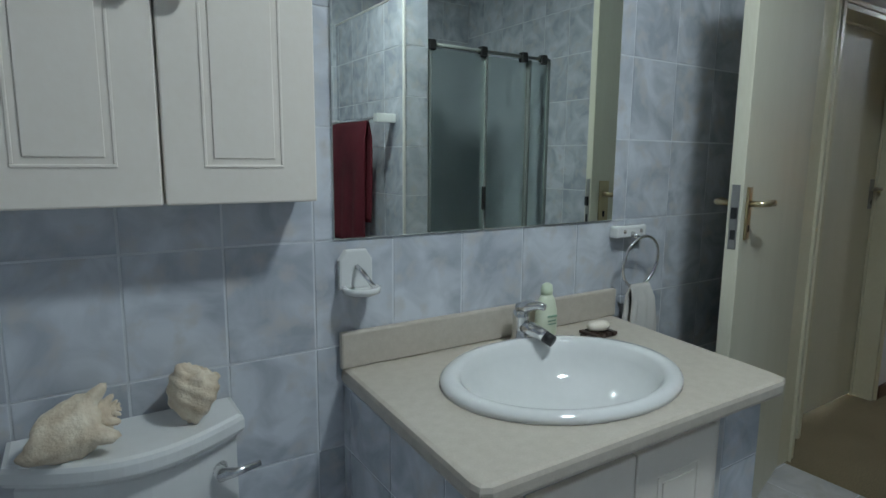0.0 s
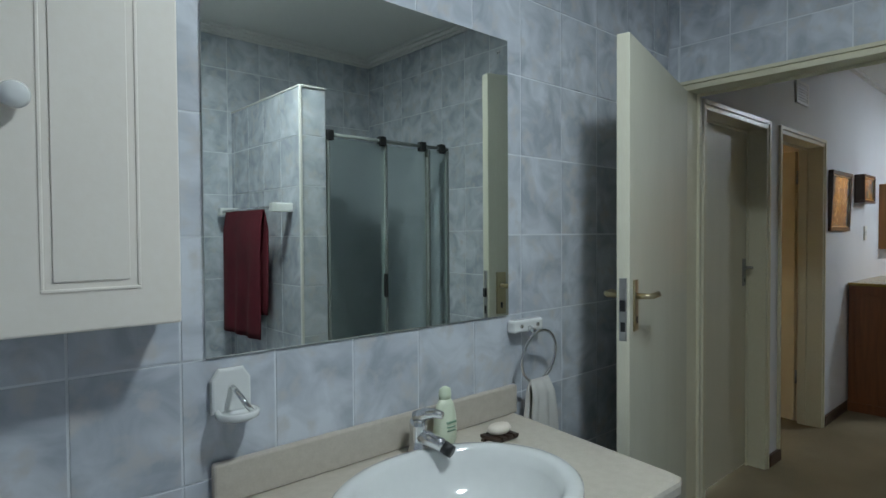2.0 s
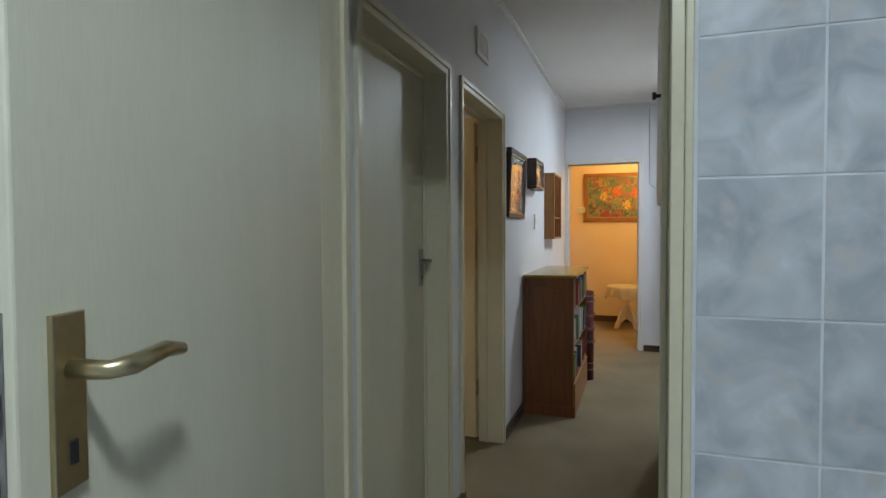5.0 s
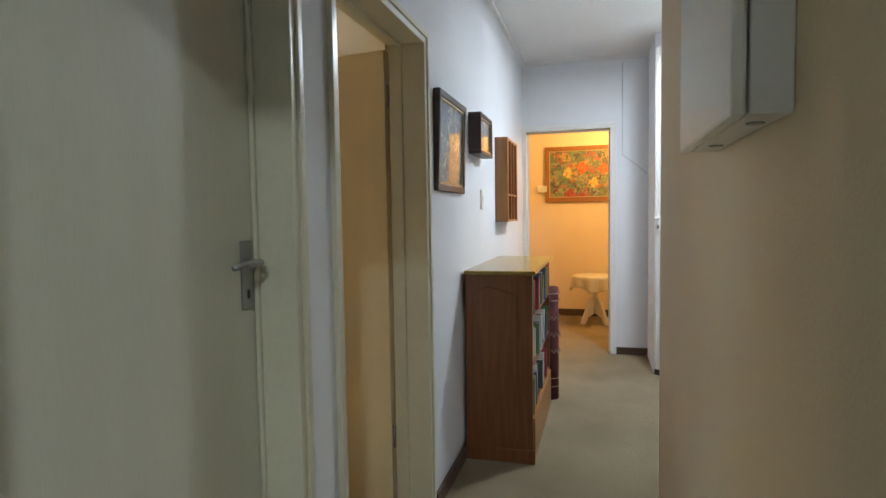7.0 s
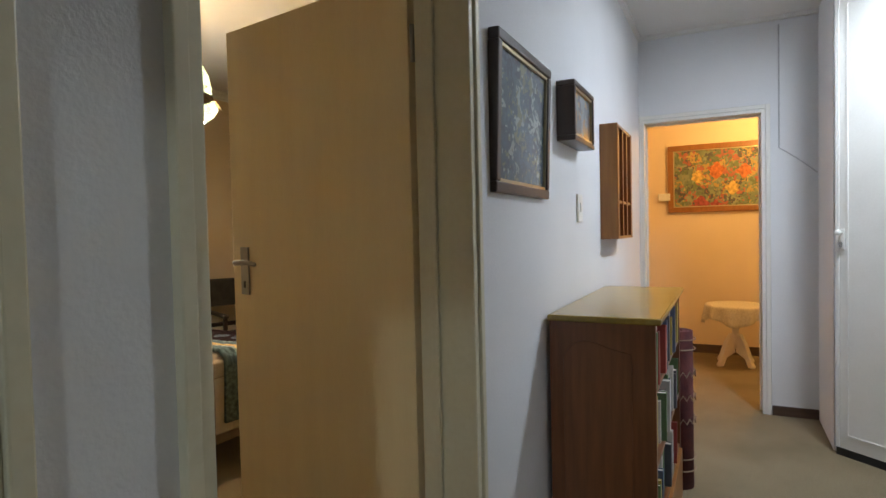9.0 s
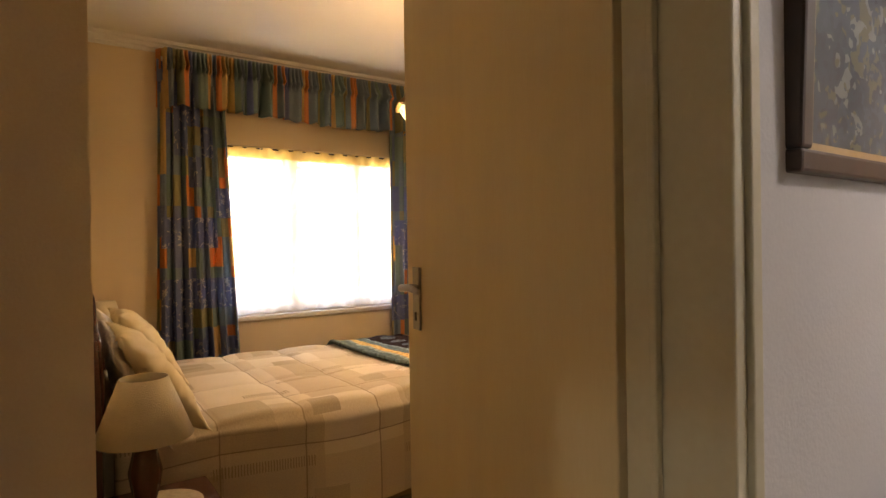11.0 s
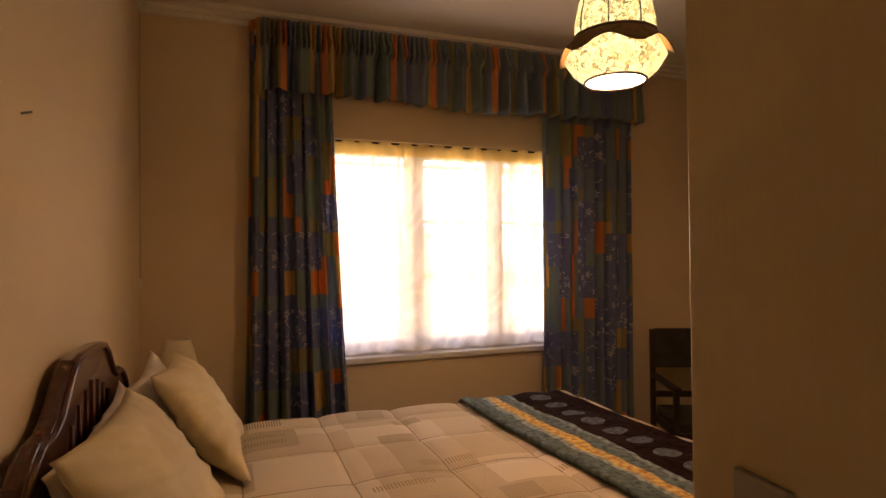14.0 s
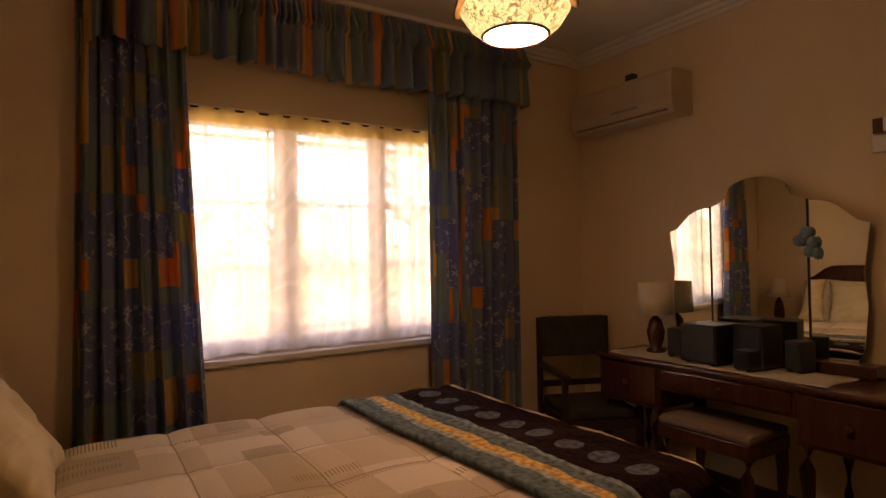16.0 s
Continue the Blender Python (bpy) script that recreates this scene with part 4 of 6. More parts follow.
solid("bath_towel", sheet(red_towel, 40, 36), TOWEL_RED, "wine-red bath towel hung over the rail", "towel", smooth=True, thick=0.008)
bl = thing("bathroom_ceiling_light", "round opal bathroom ceiling light", "ceiling light")
part("base", lathe([(0.13, H - 0.03), (0.14, H - 0.001)], 32, pose(1.9, 0.8, 0)), WHITE_PLASTIC, bl, smooth=True)
part("dome", lathe([(0.02, H - 0.062), (0.07, H - 0.056), (0.11, H - 0.045), (0.125, H - 0.03)], 32, pose(1.9, 0.8, 0)), FROSTED_DOME, bl, smooth=True)

# ---- hall things ----


def framed_picture(name, x0, x1, z0, z1, wall_y, depth, frame_w, frame_mat, art, label, tilt=0.0):
    ob = thing(name, label, "picture")
    f, y0 = frame_w, wall_y - depth
    m = Matrix.Translation(((x0 + x1) / 2, wall_y, z1)) @ pose(0, 0, 0, tilt, 0, 0) @ Matrix.Translation((-(x0 + x1) / 2, -wall_y, -z1))
    for r in ((x0, x1, y0, wall_y, z1 - f, z1), (x0, x1, y0, wall_y, z0, z0 + f), (x0, x0 + f, y0, wall_y, z0 + f, z1 - f), (x1 - f, x1, y0, wall_y, z0 + f, z1 - f)):
        bm = boxes(r, bevel=0.005)
        bm.transform(m)
        part("frame_side", bm, frame_mat, ob)
    g = 0.010
    bm = boxes((x0 + f, x1 - f, y0 + 0.006, y0 + 0.014, z0 + f, z0 + f + g), (x0 + f, x1 - f, y0 + 0.006, y0 + 0.014, z1 - f - g, z1 - f), (x0 + f, x0 + f + g, y0 + 0.006, y0 + 0.014, z0 + f + g, z1 - f - g), (x1 - f - g, x1 - f, y0 + 0.006, y0 + 0.014, z0 + f + g, z1 - f - g))
    bm.transform(m)
    part("slip", bm, BRASS, ob, "gilt inner slip")
    bm = boxes((x0 + f, x1 - f, y0 + 0.014, y0 + 0.018, z0 + f, z1 - f))
    bm.transform(m)
    part("art_print", bm, art, ob)
    bm = tube([((x0 + x1) / 2, wall_y - 0.004, z1 - 0.004), ((x0 + x1) / 2, wall_y - 0.004, z1 + 0.016)], 0.0025, 6)
    part("hook", bm, STEEL, ob)
    return ob


ART_BLUE = painting("blue_floral_print", [(0.03, 0.06, 0.09), (0.05, 0.09, 0.13), (0.025, 0.045, 0.07), (0.26, 0.32, 0.30), (0.04, 0.08, 0.11), (0.16, 0.17, 0.11)], 20)
ART_BLUE.node_tree.nodes["Principled BSDF"].inputs["Coat Weight"].default_value = 1.0
# orange tones in this print stand for warm light reflected in the glass
ART_SMALL = painting("small_print_with_reflection", [(0.22, 0.24, 0.25), (0.30, 0.16, 0.06), (0.12, 0.13, 0.14), (0.34, 0.20, 0.08)], 14)
ART_SMALL.node_tree.nodes["Principled BSDF"].inputs["Coat Weight"].default_value = 1.0
ART_FLOWERS = painting("flower_still_life_paint", [(0.14, 0.18, 0.08), (0.20, 0.24, 0.13), (0.26, 0.29, 0.17), (0.45, 0.30, 0.09), (0.10, 0.10, 0.09), (0.17, 0.21, 0.13), (0.40, 0.12, 0.07)], 17)
framed_picture("framed_picture", 5.945, 6.475, 1.455, 1.915, 1.9545, 0.036, 0.032, DARK_WOOD, ART_BLUE, "glazed blue floral picture in a dark frame, tilted slightly", 2.0)
framed_picture("small_framed_picture", 6.660, 7.02, 1.690, 1.925, 1.9545, 0.075, 0.022, DARK_WOOD, ART_SMALL, "small glazed picture in a deep dark wooden frame")
framed_picture("flower_painting", 0.93, 1.922, 1.490, 2.200, 0.0, 0.03, 0.055, HONEY, ART_FLOWERS, "still life of flowers in an orange wooden frame")
fp = [o for o in scene.objects if o.name == "flower_painting"][0]
fp.matrix_world = Matrix(((0, 1, 0, 11.084), (1, 0, 0, 0), (0, 0, 1, 0), (0, 0, 0, 1)))
# blossoms and leaves laid on the canvas as thick paint
rngp = random.Random(5)
for name_, colour, rows in (("blossom", (0.70, 0.20, 0.05), ((1.45, 1.92, 0.075), (1.19, 1.90, 0.065))), ("blossom", (0.78, 0.52, 0.14), ((1.63, 1.86, 0.06), (1.30, 1.73, 0.062))), ("vase", (0.48, 0.10, 0.08), ((1.60, 1.58, 0.07), (1.46, 1.56, 0.05)))):
    pm = mat("thick_paint_" + name_ + str(colour[1]), colour, tuple(c * 0.45 for c in colour), 0.6, scale=30, bump=0.2, spread=0.1)
    for y, z, r in rows:
        out = [(r * (1 + 0.22 * math.sin(5 * a + y * 9)) * math.cos(a), r * (1 + 0.2 * math.sin(4 * a + z)) * math.sin(a)) for a in [2 * math.pi * i / 30 for i in range(30)]]
        ob = part(name_, prism(out, 0.002, Matrix(((0, 0, -1, -0.0162), (-1, 0, 0, 0), (0, 1, 0, 0), (0, 0, 0, 1)))), pm, fp)
        ob.data.transform(Matrix(((0, 1, 0, 0), (1, 0, 0, 0), (0, 0, 1, 0), (0, 0, 0, 1))))
        ob.location = (y, 0, z)

wb = thing("wall_display_box", "honey-brown wooden wall display box with slotted front", "display box")
part("side_panel", boxes((7.515, 7.530, 1.862, 1.9545, 1.287, 1.890), bevel=0.002), HONEY, wb)
part("side_panel", boxes((7.985, 8.000, 1.862, 1.9545, 1.287, 1.890), bevel=0.002), HONEY, wb)
part("back_panel", boxes((7.530, 7.985, 1.945, 1.9545, 1.287, 1.890)), TEAK, wb)
for z in (1.287, 1.475, 1.875):
    part("shelf", boxes((7.530, 7.985, 1.866, 1.945, z, z + 0.015)), HONEY, wb)
for x in (7.53, 7.665, 7.80, 7.955):
    part("divider", boxes((x, x + 0.03, 1.862, 1.882, 1.302, 1.875), bevel=0.002), TEAK, wb)
sw = thing("light_switch", "white plastic light switch on the hall wall", "switch")
part("plate", boxes((6.975, 7.055, 1.944, 1.9545, 1.375, 1.498), bevel=0.003), WHITE_PLASTIC, sw)
part("rocker", boxes((7.000, 7.030, 1.939, 1.945, 1.42, 1.46), bevel=0.002), WHITE_PLASTIC, sw)
vent = thing("wall_vent", "white louvred air vent high on the hall wall", "vent")
part("frame", boxes((5.20, 5.44, 1.941, 1.9545, 2.435, 2.455), (5.20, 5.44, 1.941, 1.9545, 2.305, 2.325), (5.20, 5.22, 1.941, 1.9545, 2.325, 2.435), (5.42, 5.44, 1.941, 1.9545, 2.325, 2.435), bevel=0.002), WHITE_PLASTIC, vent)
for k in range(6):
    part("louvre", boxes((5.22, 5.42, 1.944, 1.952, 2.332 + k * 0.018, 2.340 + k * 0.018)), WHITE_PLASTIC, vent)

mb = thing("meter_box", "white enamelled metal distribution box on the hall wall", "meter box")
part("body", boxes((4.302, 4.808, 0.9805, 1.036, 1.472, 2.20), bevel=0.003), WHITE_PLASTIC, mb)
part("lid", boxes((4.300, 4.810, 1.039, 1.060, 1.470, 2.202), bevel=0.006), WHITE_PLASTIC, mb)
part("knob", lathe([(0.006, 0), (0.006, 0.014), (0.014, 0.018), (0.013, 0.028)], 16, pose(4.36, 1.060, 1.83, -90, 0, 0)), BLACK, mb, "black knob", smooth=True)
for x in (4.39, 4.69):
    part("knockout", lathe([(0.013, 0), (0.013, 0.003)], 16, pose(x, 1.008, 1.4695)), STEEL, mb)

bc = thing("bookcase", "reddish-brown wooden bookcase with arched side panels", "bookcase")
X0, X1, Y0, Y1, T = 6.458, 7.52, 1.575, 1.938, 1.040
part("top_board", boxes((X0 - 0.018, X1 + 0.018, Y0 - 0.02, Y1 + 0.004, T - 0.022, T), bevel=0.006), TABLE_TOP, bc, "polished top with a warm reflection painted in yellow")
arch = [(0.05, 0.10), (0.286, 0.10), (0.286, 0.86)] + [(0.168 + 0.118 * math.cos(a), 0.86 + 0.055 * math.sin(a) + (0.012 * math.cos(3 * a))) for a in [math.pi * i / 14 for i in range(1, 14)]] + [(0.05, 0.86)]
for x, s in ((X0, 1), (X1 - 0.022, -1)):
    sp = part("side_panel", boxes((x, x + 0.022, Y0, Y1, 0.0, T - 0.022), bevel=0.002), TEAK, bc)
    if s > 0:
        part("arched_field", prism(arch, 0.005, Matrix(((0, 0, -1, x), (-1, 0, 0, Y1), (0, 1, 0, 0.03), (0, 0, 0, 1))), 0.003), TEAK, sp)
        part("foot_rail", boxes((x - 0.010, x + 0.001, Y0 - 0.012, Y1, 0.0, 0.075), bevel=0.003), TEAK, sp)
part("back_panel", boxes((X0 + 0.022, X1 - 0.022, Y1 - 0.008, Y1, 0.02, T - 0.022)), TEAK, bc)
part("kick_board", boxes((X0 + 0.022, X1 - 0.022, Y0 - 0.010, Y0 + 0.012, 0.0, 0.24), bevel=0.003), HONEY, bc)
for z in (0.24, 0.50, 0.77):
    part("shelf", boxes((X0 + 0.022, X1 - 0.022, Y0 + 0.004, Y1 - 0.008, z, z + 0.02), bevel=0.002), TEAK, bc)
rng = random.Random(11)
PRINTS = [mat("book_" + str(i), c, rough=0.6) for i, c in enumerate(((0.62, 0.60, 0.55), (0.10, 0.10, 0.12), (0.40, 0.06, 0.05), (0.12, 0.22, 0.10), (0.55, 0.42, 0.12), (0.10, 0.14, 0.26), (0.66, 0.66, 0.64)))]
for z, hmin, hmax in ((0.26, 0.16, 0.22), (0.52, 0.15, 0.23), (0.79, 0.16, 0.21)):
    x = X0 + 0.026
    while x < X1 - 0.07:
        w, h, out = rng.uniform(0.014, 0.042), rng.uniform(hmin, hmax), rng.uniform(-0.035, 0.03)
        m = pose(x, Y0 + 0.02 - out, z, 0, rng.choice((0, 0, 0, 7)), 0)
        bk = thing("book", "upright book or magazine on the bookcase shelf", "book", m, "books in the bookcase")
        part("cover", boxes((0, 0.0025, 0, 0.18, 0.001, h), (w - 0.0025, w, 0, 0.18, 0.001, h), (0.0025, w - 0.0025, 0, 0.0025, 0.001, h)), rng.choice(PRINTS), bk)
        part("pages", boxes((0.0025, w - 0.0025, 0.004, 0.176, 0.003, h - 0.003)), PAPER, bk)
        x += w + rng.uniform(0.001, 0.012)

roll = thing("rolled_rug", "rolled maroon patterned rug standing on end", "rug")
bm = bmesh.new()
sp = []
for i in range(150):
    a = i / 149 * 2 * math.pi * 3.4
    sp.append((0.018 + 0.0135 * a / (2 * math.pi) * 1.25, a))
lo = [bm.verts.new((r * math.cos(a), r * math.sin(a), 0)) for r, a in sp]
hi = [bm.verts.new((r * math.cos(a), r * math.sin(a), 0.81)) for r, a in sp]
for i in range(149):
    bm.faces.new((lo[i], lo[i + 1], hi[i + 1], hi[i]))
bm.transform(pose(7.62, 1.588, 0))
part("rug_sheet", bm, RUG, roll, smooth=True, thick=0.009)
for z in (0.10, 0.16, 0.34, 0.46, 0.58, 0.72, 0.77):
    pts = [(7.62 + 0.0805 * math.cos(a), 1.588 + 0.0805 * math.sin(a), z + (0.028 * (i % 2) if 0.3 < z < 0.7 else 0)) for i, a in enumerate([math.pi * (0.75 + 1.2 * k / 17) for k in range(18)])]
    part("woven_band", tube(pts, 0.0035, 5), RUG_LINE, roll, "beige woven band")

tb = thing("round_side_table", "small cream pedestal table in the room beyond", "table")
part("tabletop", lathe([(0.25, 0.555), (0.265, 0.562), (0.265, 0.574), (0.255, 0.578)], 40, pose(10.62, 1.29, 0)), WHITE_PLASTIC, tb, smooth=True)
part("column", lathe([(0.045, 0.16), (0.03, 0.24), (0.028, 0.42), (0.06, 0.555)], 20, pose(10.62, 1.29, 0)), CABINET, tb, smooth=True)
foot = [(0.02, 0.12), (0.02, 0.30), (0.07, 0.29), (0.13, 0.20), (0.19, 0.06), (0.22, 0.02), (0.21, 0.0), (0.16, 0.0), (0.12, 0.08)]
for k in range(4):
    part("leg", prism(foot, 0.035, pose(10.62, 1.29, 0, 0, 0, 45 + 90 * k) @ Matrix(((1, 0, 0, 0), (0, 0, 1, -0.0175), (0, 1, 0, 0), (0, 0, 0, 1))), 0.004), CABINET, tb)


def cloth_round(s, t):
    a, r = 2 * math.pi * s, 0.40 * t
    if r <= 0.268:
        return (10.62 + r * math.cos(a), 1.29 + r * math.sin(a), 0.582)
    d = r - 0.268
    q = 0.270 + 0.022 * math.sin(a * 11) * min(1, d * 9) + d * 0.15
    return (10.62 + q * math.cos(a), 1.29 + q * math.sin(a), 0.580 - d * (1.15 + 0.25 * math.cos(4 * a)))


solid("lace_tablecloth", sheet(cloth_round, 96, 20), LACE, "white lace cloth draped over the round table", "tablecloth", smooth=True, thick=0.003)
tm = thing("wall_thermostat", "small white switch box on the end room wall", "switch")
part("case", boxes((11.05, 11.0845, 1.90, 2.02, 1.62, 1.70), bevel=0.004), WHITE_PLASTIC, tm)
part("toggle", boxes((11.042, 11.051, 1.94, 1.96, 1.64, 1.68), bevel=0.003), WHITE_PLASTIC, tm)

cl = thing("closet_door", "tall white panelled closet door standing ajar", "door")
mcl = pose(8.405, 0.795, 0, 0, 0, 228)
bm = boxes((0, 0.62, 0, 0.03, 0.045, 2.66), bevel=0.003)
bm.transform(mcl)
part("panel", bm, WHITE_PLASTIC, cl)
bm = boxes((0.06, 0.56, -0.005, 0.001, 0.12, 0.13), (0.06, 0.56, -0.005, 0.001, 2.57, 2.58), (0.06, 0.07, -0.005, 0.001, 0.13, 2.57), (0.55, 0.56, -0.005, 0.001, 0.13, 2.57), (0.0, 0.02, -0.006, 0.001, 0.05, 2.65))
bm.transform(mcl)
part("moulding", bm, WHITE_PLASTIC, cl)
ch = part("handle", boxes((0.028, 0.052, -0.012, 0.0, 1.19, 1.31), bevel=0.004), WHITE_PLASTIC, cl)
ch.data.transform(mcl)
part("knob", lathe([(0.006, 0), (0.006, 0.02), (0.017, 0.026), (0.014, 0.042)], 16, mcl @ pose(0.04, -0.012, 1.29, 90, 0, 0)), WHITE_PLASTIC, ch, smooth=True)
part("key", boxes((0.036, 0.044, -0.03, -0.012, 1.205, 1.235)), STEEL, ch).data.transform(mcl)
# black strip filling the gap between the leaf and the floor
part("bottom_strip", boxes((0, 0.62, 0.0, 0.03, 0.0, 0.045)), BLACK, cl).data.transform(mcl)
solid("wall_cable", tube([(9.056, 1.030, 2.72), (9.056, 1.030, 1.875), (9.056, 0.93, 1.80), (9.056, 0.805, 1.69)], 0.005, 6), mat("grey_cable", (0.5, 0.51, 0.53)), "thin grey cable clipped along the wall", "cable")
hl = thing("hall_ceiling_light", "round opal hall ceiling light", "ceiling light")
part("base", lathe([(0.13, H - 0.03), (0.14, H - 0.001)], 32, pose(7.60, 0.62, 0)), WHITE_PLASTIC, hl, smooth=True)
part("dome", lathe([(0.02, H - 0.085), (0.07, H - 0.075), (0.11, H - 0.055), (0.125, H - 0.03)], 32, pose(7.60, 0.62, 0)), FROSTED_DOME, hl, smooth=True)

# ---- bedroom: window ----
win = thing("window_1", "white three-light casement window with iron bars", "window", kind="structure")
part("window_frame", boxes((WX0, WX1, 5.955, 6.005, WZ0, WZ0 + 0.05), (WX0, WX1, 5.955, 6.005, WZ1 - 0.05, WZ1), (WX0, WX0 + 0.05, 5.955, 6.005, WZ0 + 0.05, WZ1 - 0.05), (WX1 - 0.05, WX1, 5.955, 6.005, WZ0 + 0.05, WZ1 - 0.05), (6.662, 6.724, 5.950, 6.008, WZ0 + 0.05, WZ1 - 0.05), (7.208, 7.262, 5.950, 6.008, WZ0 + 0.05, WZ1 - 0.05), bevel=0.004), WHITE_PLASTIC, win)
for x0, x1 in ((WX0 + 0.05, 6.662), (6.724, 7.208), (7.262, WX1 - 0.05)):
    pn = part("pane", boxes((x0, x1, 5.978, 5.982, WZ0 + 0.05, WZ1 - 0.05)), PANE, win)
    pn.visible_shadow = False
    part("casement", boxes((x0, x1, 5.965, 5.995, WZ0 + 0.05, WZ0 + 0.085), (x0, x1, 5.965, 5.995, WZ1 - 0.085, WZ1 - 0.05), (x0, x0 + 0.03, 5.965, 5.995, WZ0 + 0.085, WZ1 - 0.085), (x1 - 0.03, x1, 5.965, 5.995, WZ0 + 0.085, WZ1 - 0.085), bevel=0.003), WHITE_PLASTIC, pn)
part("window_sill", boxes((WX0 - 0.02, WX1 + 0.02, 5.872, 5.955, WZ0 - 0.03, WZ0 + 0.004), bevel=0.006), WHITE_PLASTIC, win)
grille = thing("burglar_grille", "cream painted wrought-iron burglar bars outside the window", "burglar bars")
for k in range(4):
    z = WZ0 + 0.10 + k * 0.345
    part("cross_bar", boxes((WX0, WX1, 6.030, 6.042, z, z + 0.022)), IRON, grille)
for k in range(11):
    x = WX0 + 0.08 + k * 0.158
    part("upright", boxes((x, x + 0.011, 6.018, 6.030, WZ0 + 0.02, WZ1 - 0.02)), IRON, grille)
for cx in (6.30, 6.95, 7.52):
    for sgn in (-1, 1):
        pts = []
        for i in range(30):
            a = i / 29 * 2.6 * math.pi
            r = 0.012 + 0.055 * i / 29
            pts.append((cx + sgn * (0.075 - r * math.cos(a)), 6.045, 1.62 + r * math.sin(a)))
        part("scroll", tube(pts, 0.006, 6), IRON, grille, smooth=True)
        part("stem", tube([(cx + sgn * 0.010, 6.045, 1.62), (cx + sgn * 0.05, 6.045, 1.40), (cx + sgn * 0.012, 6.045, 1.20)], 0.006, 6), IRON, grille)

# ---- outside ----
bm = bmesh.new()
bmesh.ops.create_grid(bm, x_segments=60, y_segments=60, size=400, matrix=Matrix.Translation((6.9, 406.1, -0.25)))
setting("ground", bm, GRASS, "dry sunlit lawn outside the window", "ground")
rng = random.Random(21)


def garden_tree(x, y, height, spread, leaves, seed, label):
    g = random.Random(seed)
    t = thing("garden_tree", label, "tree", None, "trees outside the window")
    limbs = tube([(x, y, -0.25), (x + 0.05, y, height * 0.25), (x + 0.12, y, height * 0.5), (x + 0.1, y + 0.1, height * 0.85)], [0.08, 0.06, 0.045, 0.015], 8)
    part("trunk", limbs, BARK, t, smooth=True)
    for k in range(5):
        a = k * 1.3 + seed
        part("limb", tube([(x + 0.1, y, height * (0.3 + 0.09 * k)), (x + spread * 0.45 * math.cos(a), y + spread * 0.45 * math.sin(a), height * (0.5 + 0.08 * k)), (x + spread * 0.8 * math.cos(a), y + spread * 0.8 * math.sin(a), height * (0.62 + 0.07 * k))], [0.05, 0.03, 0.012], 6), BARK, t)
    vs, fs = [], []
    hubs = [(g.gauss(0, spread * 0.5), g.gauss(0, spread * 0.5), g.uniform(0.12, 1.0) * height, g.uniform(0.25, 0.6)) for _ in range(26)]
    for _ in range(leaves):
        hx, hy, hz, hr = g.choice(hubs)
        c = Vector((x + hx + g.gauss(0, hr * 0.5), y + hy + g.gauss(0, hr * 0.5), max(-0.1, hz + g.gauss(0, hr * 0.45))))
        u = Vector((g.gauss(0, 1), g.gauss(0, 1), g.gauss(0, 1))).normalized()
        w = u.orthogonal().normalized()
        s = g.uniform(0.05, 0.10)
        k = len(vs)
        vs += [c - u * s, c + w * s * 0.45, c + u * s, c - w * s * 0.45]
        fs.append((k, k + 1, k + 2, k + 3))
    me = bpy.data.meshes.new("crown")
    me.from_pydata([tuple(v) for v in vs], [], fs)
    me.materials.append(RED_LEAF if seed in (3, 8) else LEAF)
    ob = new("crown", me)
    ob.parent = t


for i, (x, y, h, s) in enumerate(((5.6, 14.5, 3.0, 1.2), (7.6, 16.5, 3.6, 1.4), (9.2, 15.2, 2.8, 1.1), (10.8, 12.0, 4.0, 1.6), (12.5, 14.5, 4.5, 2.0), (4.2, 13.0, 4.0, 1.6))):
    garden_tree(x, y, h, s, 1300, i + 3, "leafy sunlit garden shrub tree outside")

# ---- bedroom: curtains ----


def curtain(name, x_top0, x_top1, x_bot0, x_bot1, y, z1, z0, folds, seed, label):
    g = random.Random(seed)
    ph = [g.uniform(0, 6.28) for _ in range(4)]

    def fn(s, t):
        xa, xb = x_top0 + (x_top1 - x_top0) * s, x_bot0 + (x_bot1 - x_bot0) * s
        k = t ** 1.2
        amp = 0.022 + 0.022 * t
        w = math.sin(s * folds * 2 * math.pi + ph[0] + 0.5 * math.sin(2 * t + ph[1])) + 0.35 * math.sin(s * folds * 4.7 * math.pi + ph[2])
        return (xa * (1 - k) + xb * k + 0.008 * math.sin(s * folds * 6.1 + ph[3]), y + amp * w, z1 + (z0 - z1) * t)

    return solid(name, sheet(fn, folds * 14, 40, lambda s, t: (s * (x_top1 - x_top0) * 1.9 + seed, t * (z1 - z0))), CURTAIN, label, "curtain", "window curtains", smooth=True, thick=0.004)


curtain("curtain", 5.735, 6.170, 5.690, 6.285, 5.815, 2.50, 0.03, 7, 2, "blue, green and orange patchwork curtain hanging open in folds")
curtain("curtain", 7.500, 8.190, 7.470, 8.150, 5.815, 2.50, 0.03, 8, 5, "blue, green and orange patchwork curtain hanging open in folds")
rail = thing("curtain_rail", "white curtain rail under the valance", "curtain rail")
part("track", boxes((5.76, 8.24, 5.805, 5.83, 2.63, 2.66), bevel=0.002), WHITE_PLASTIC, rail)
for x in (5.80, 7.0, 8.20):
    part("bracket", boxes((x - 0.012, x + 0.012, 5.83, 5.8995, 2.625, 2.665)), WHITE_PLASTIC, rail)
for k, (x0, x1) in enumerate(((5.735, 6.170), (7.50, 8.19))):
    part("curtain_header", boxes((x0, x1, 5.812 + 0.001 * k, 5.818 + 0.001 * k, 2.49, 2.64)), CURTAIN, rail)


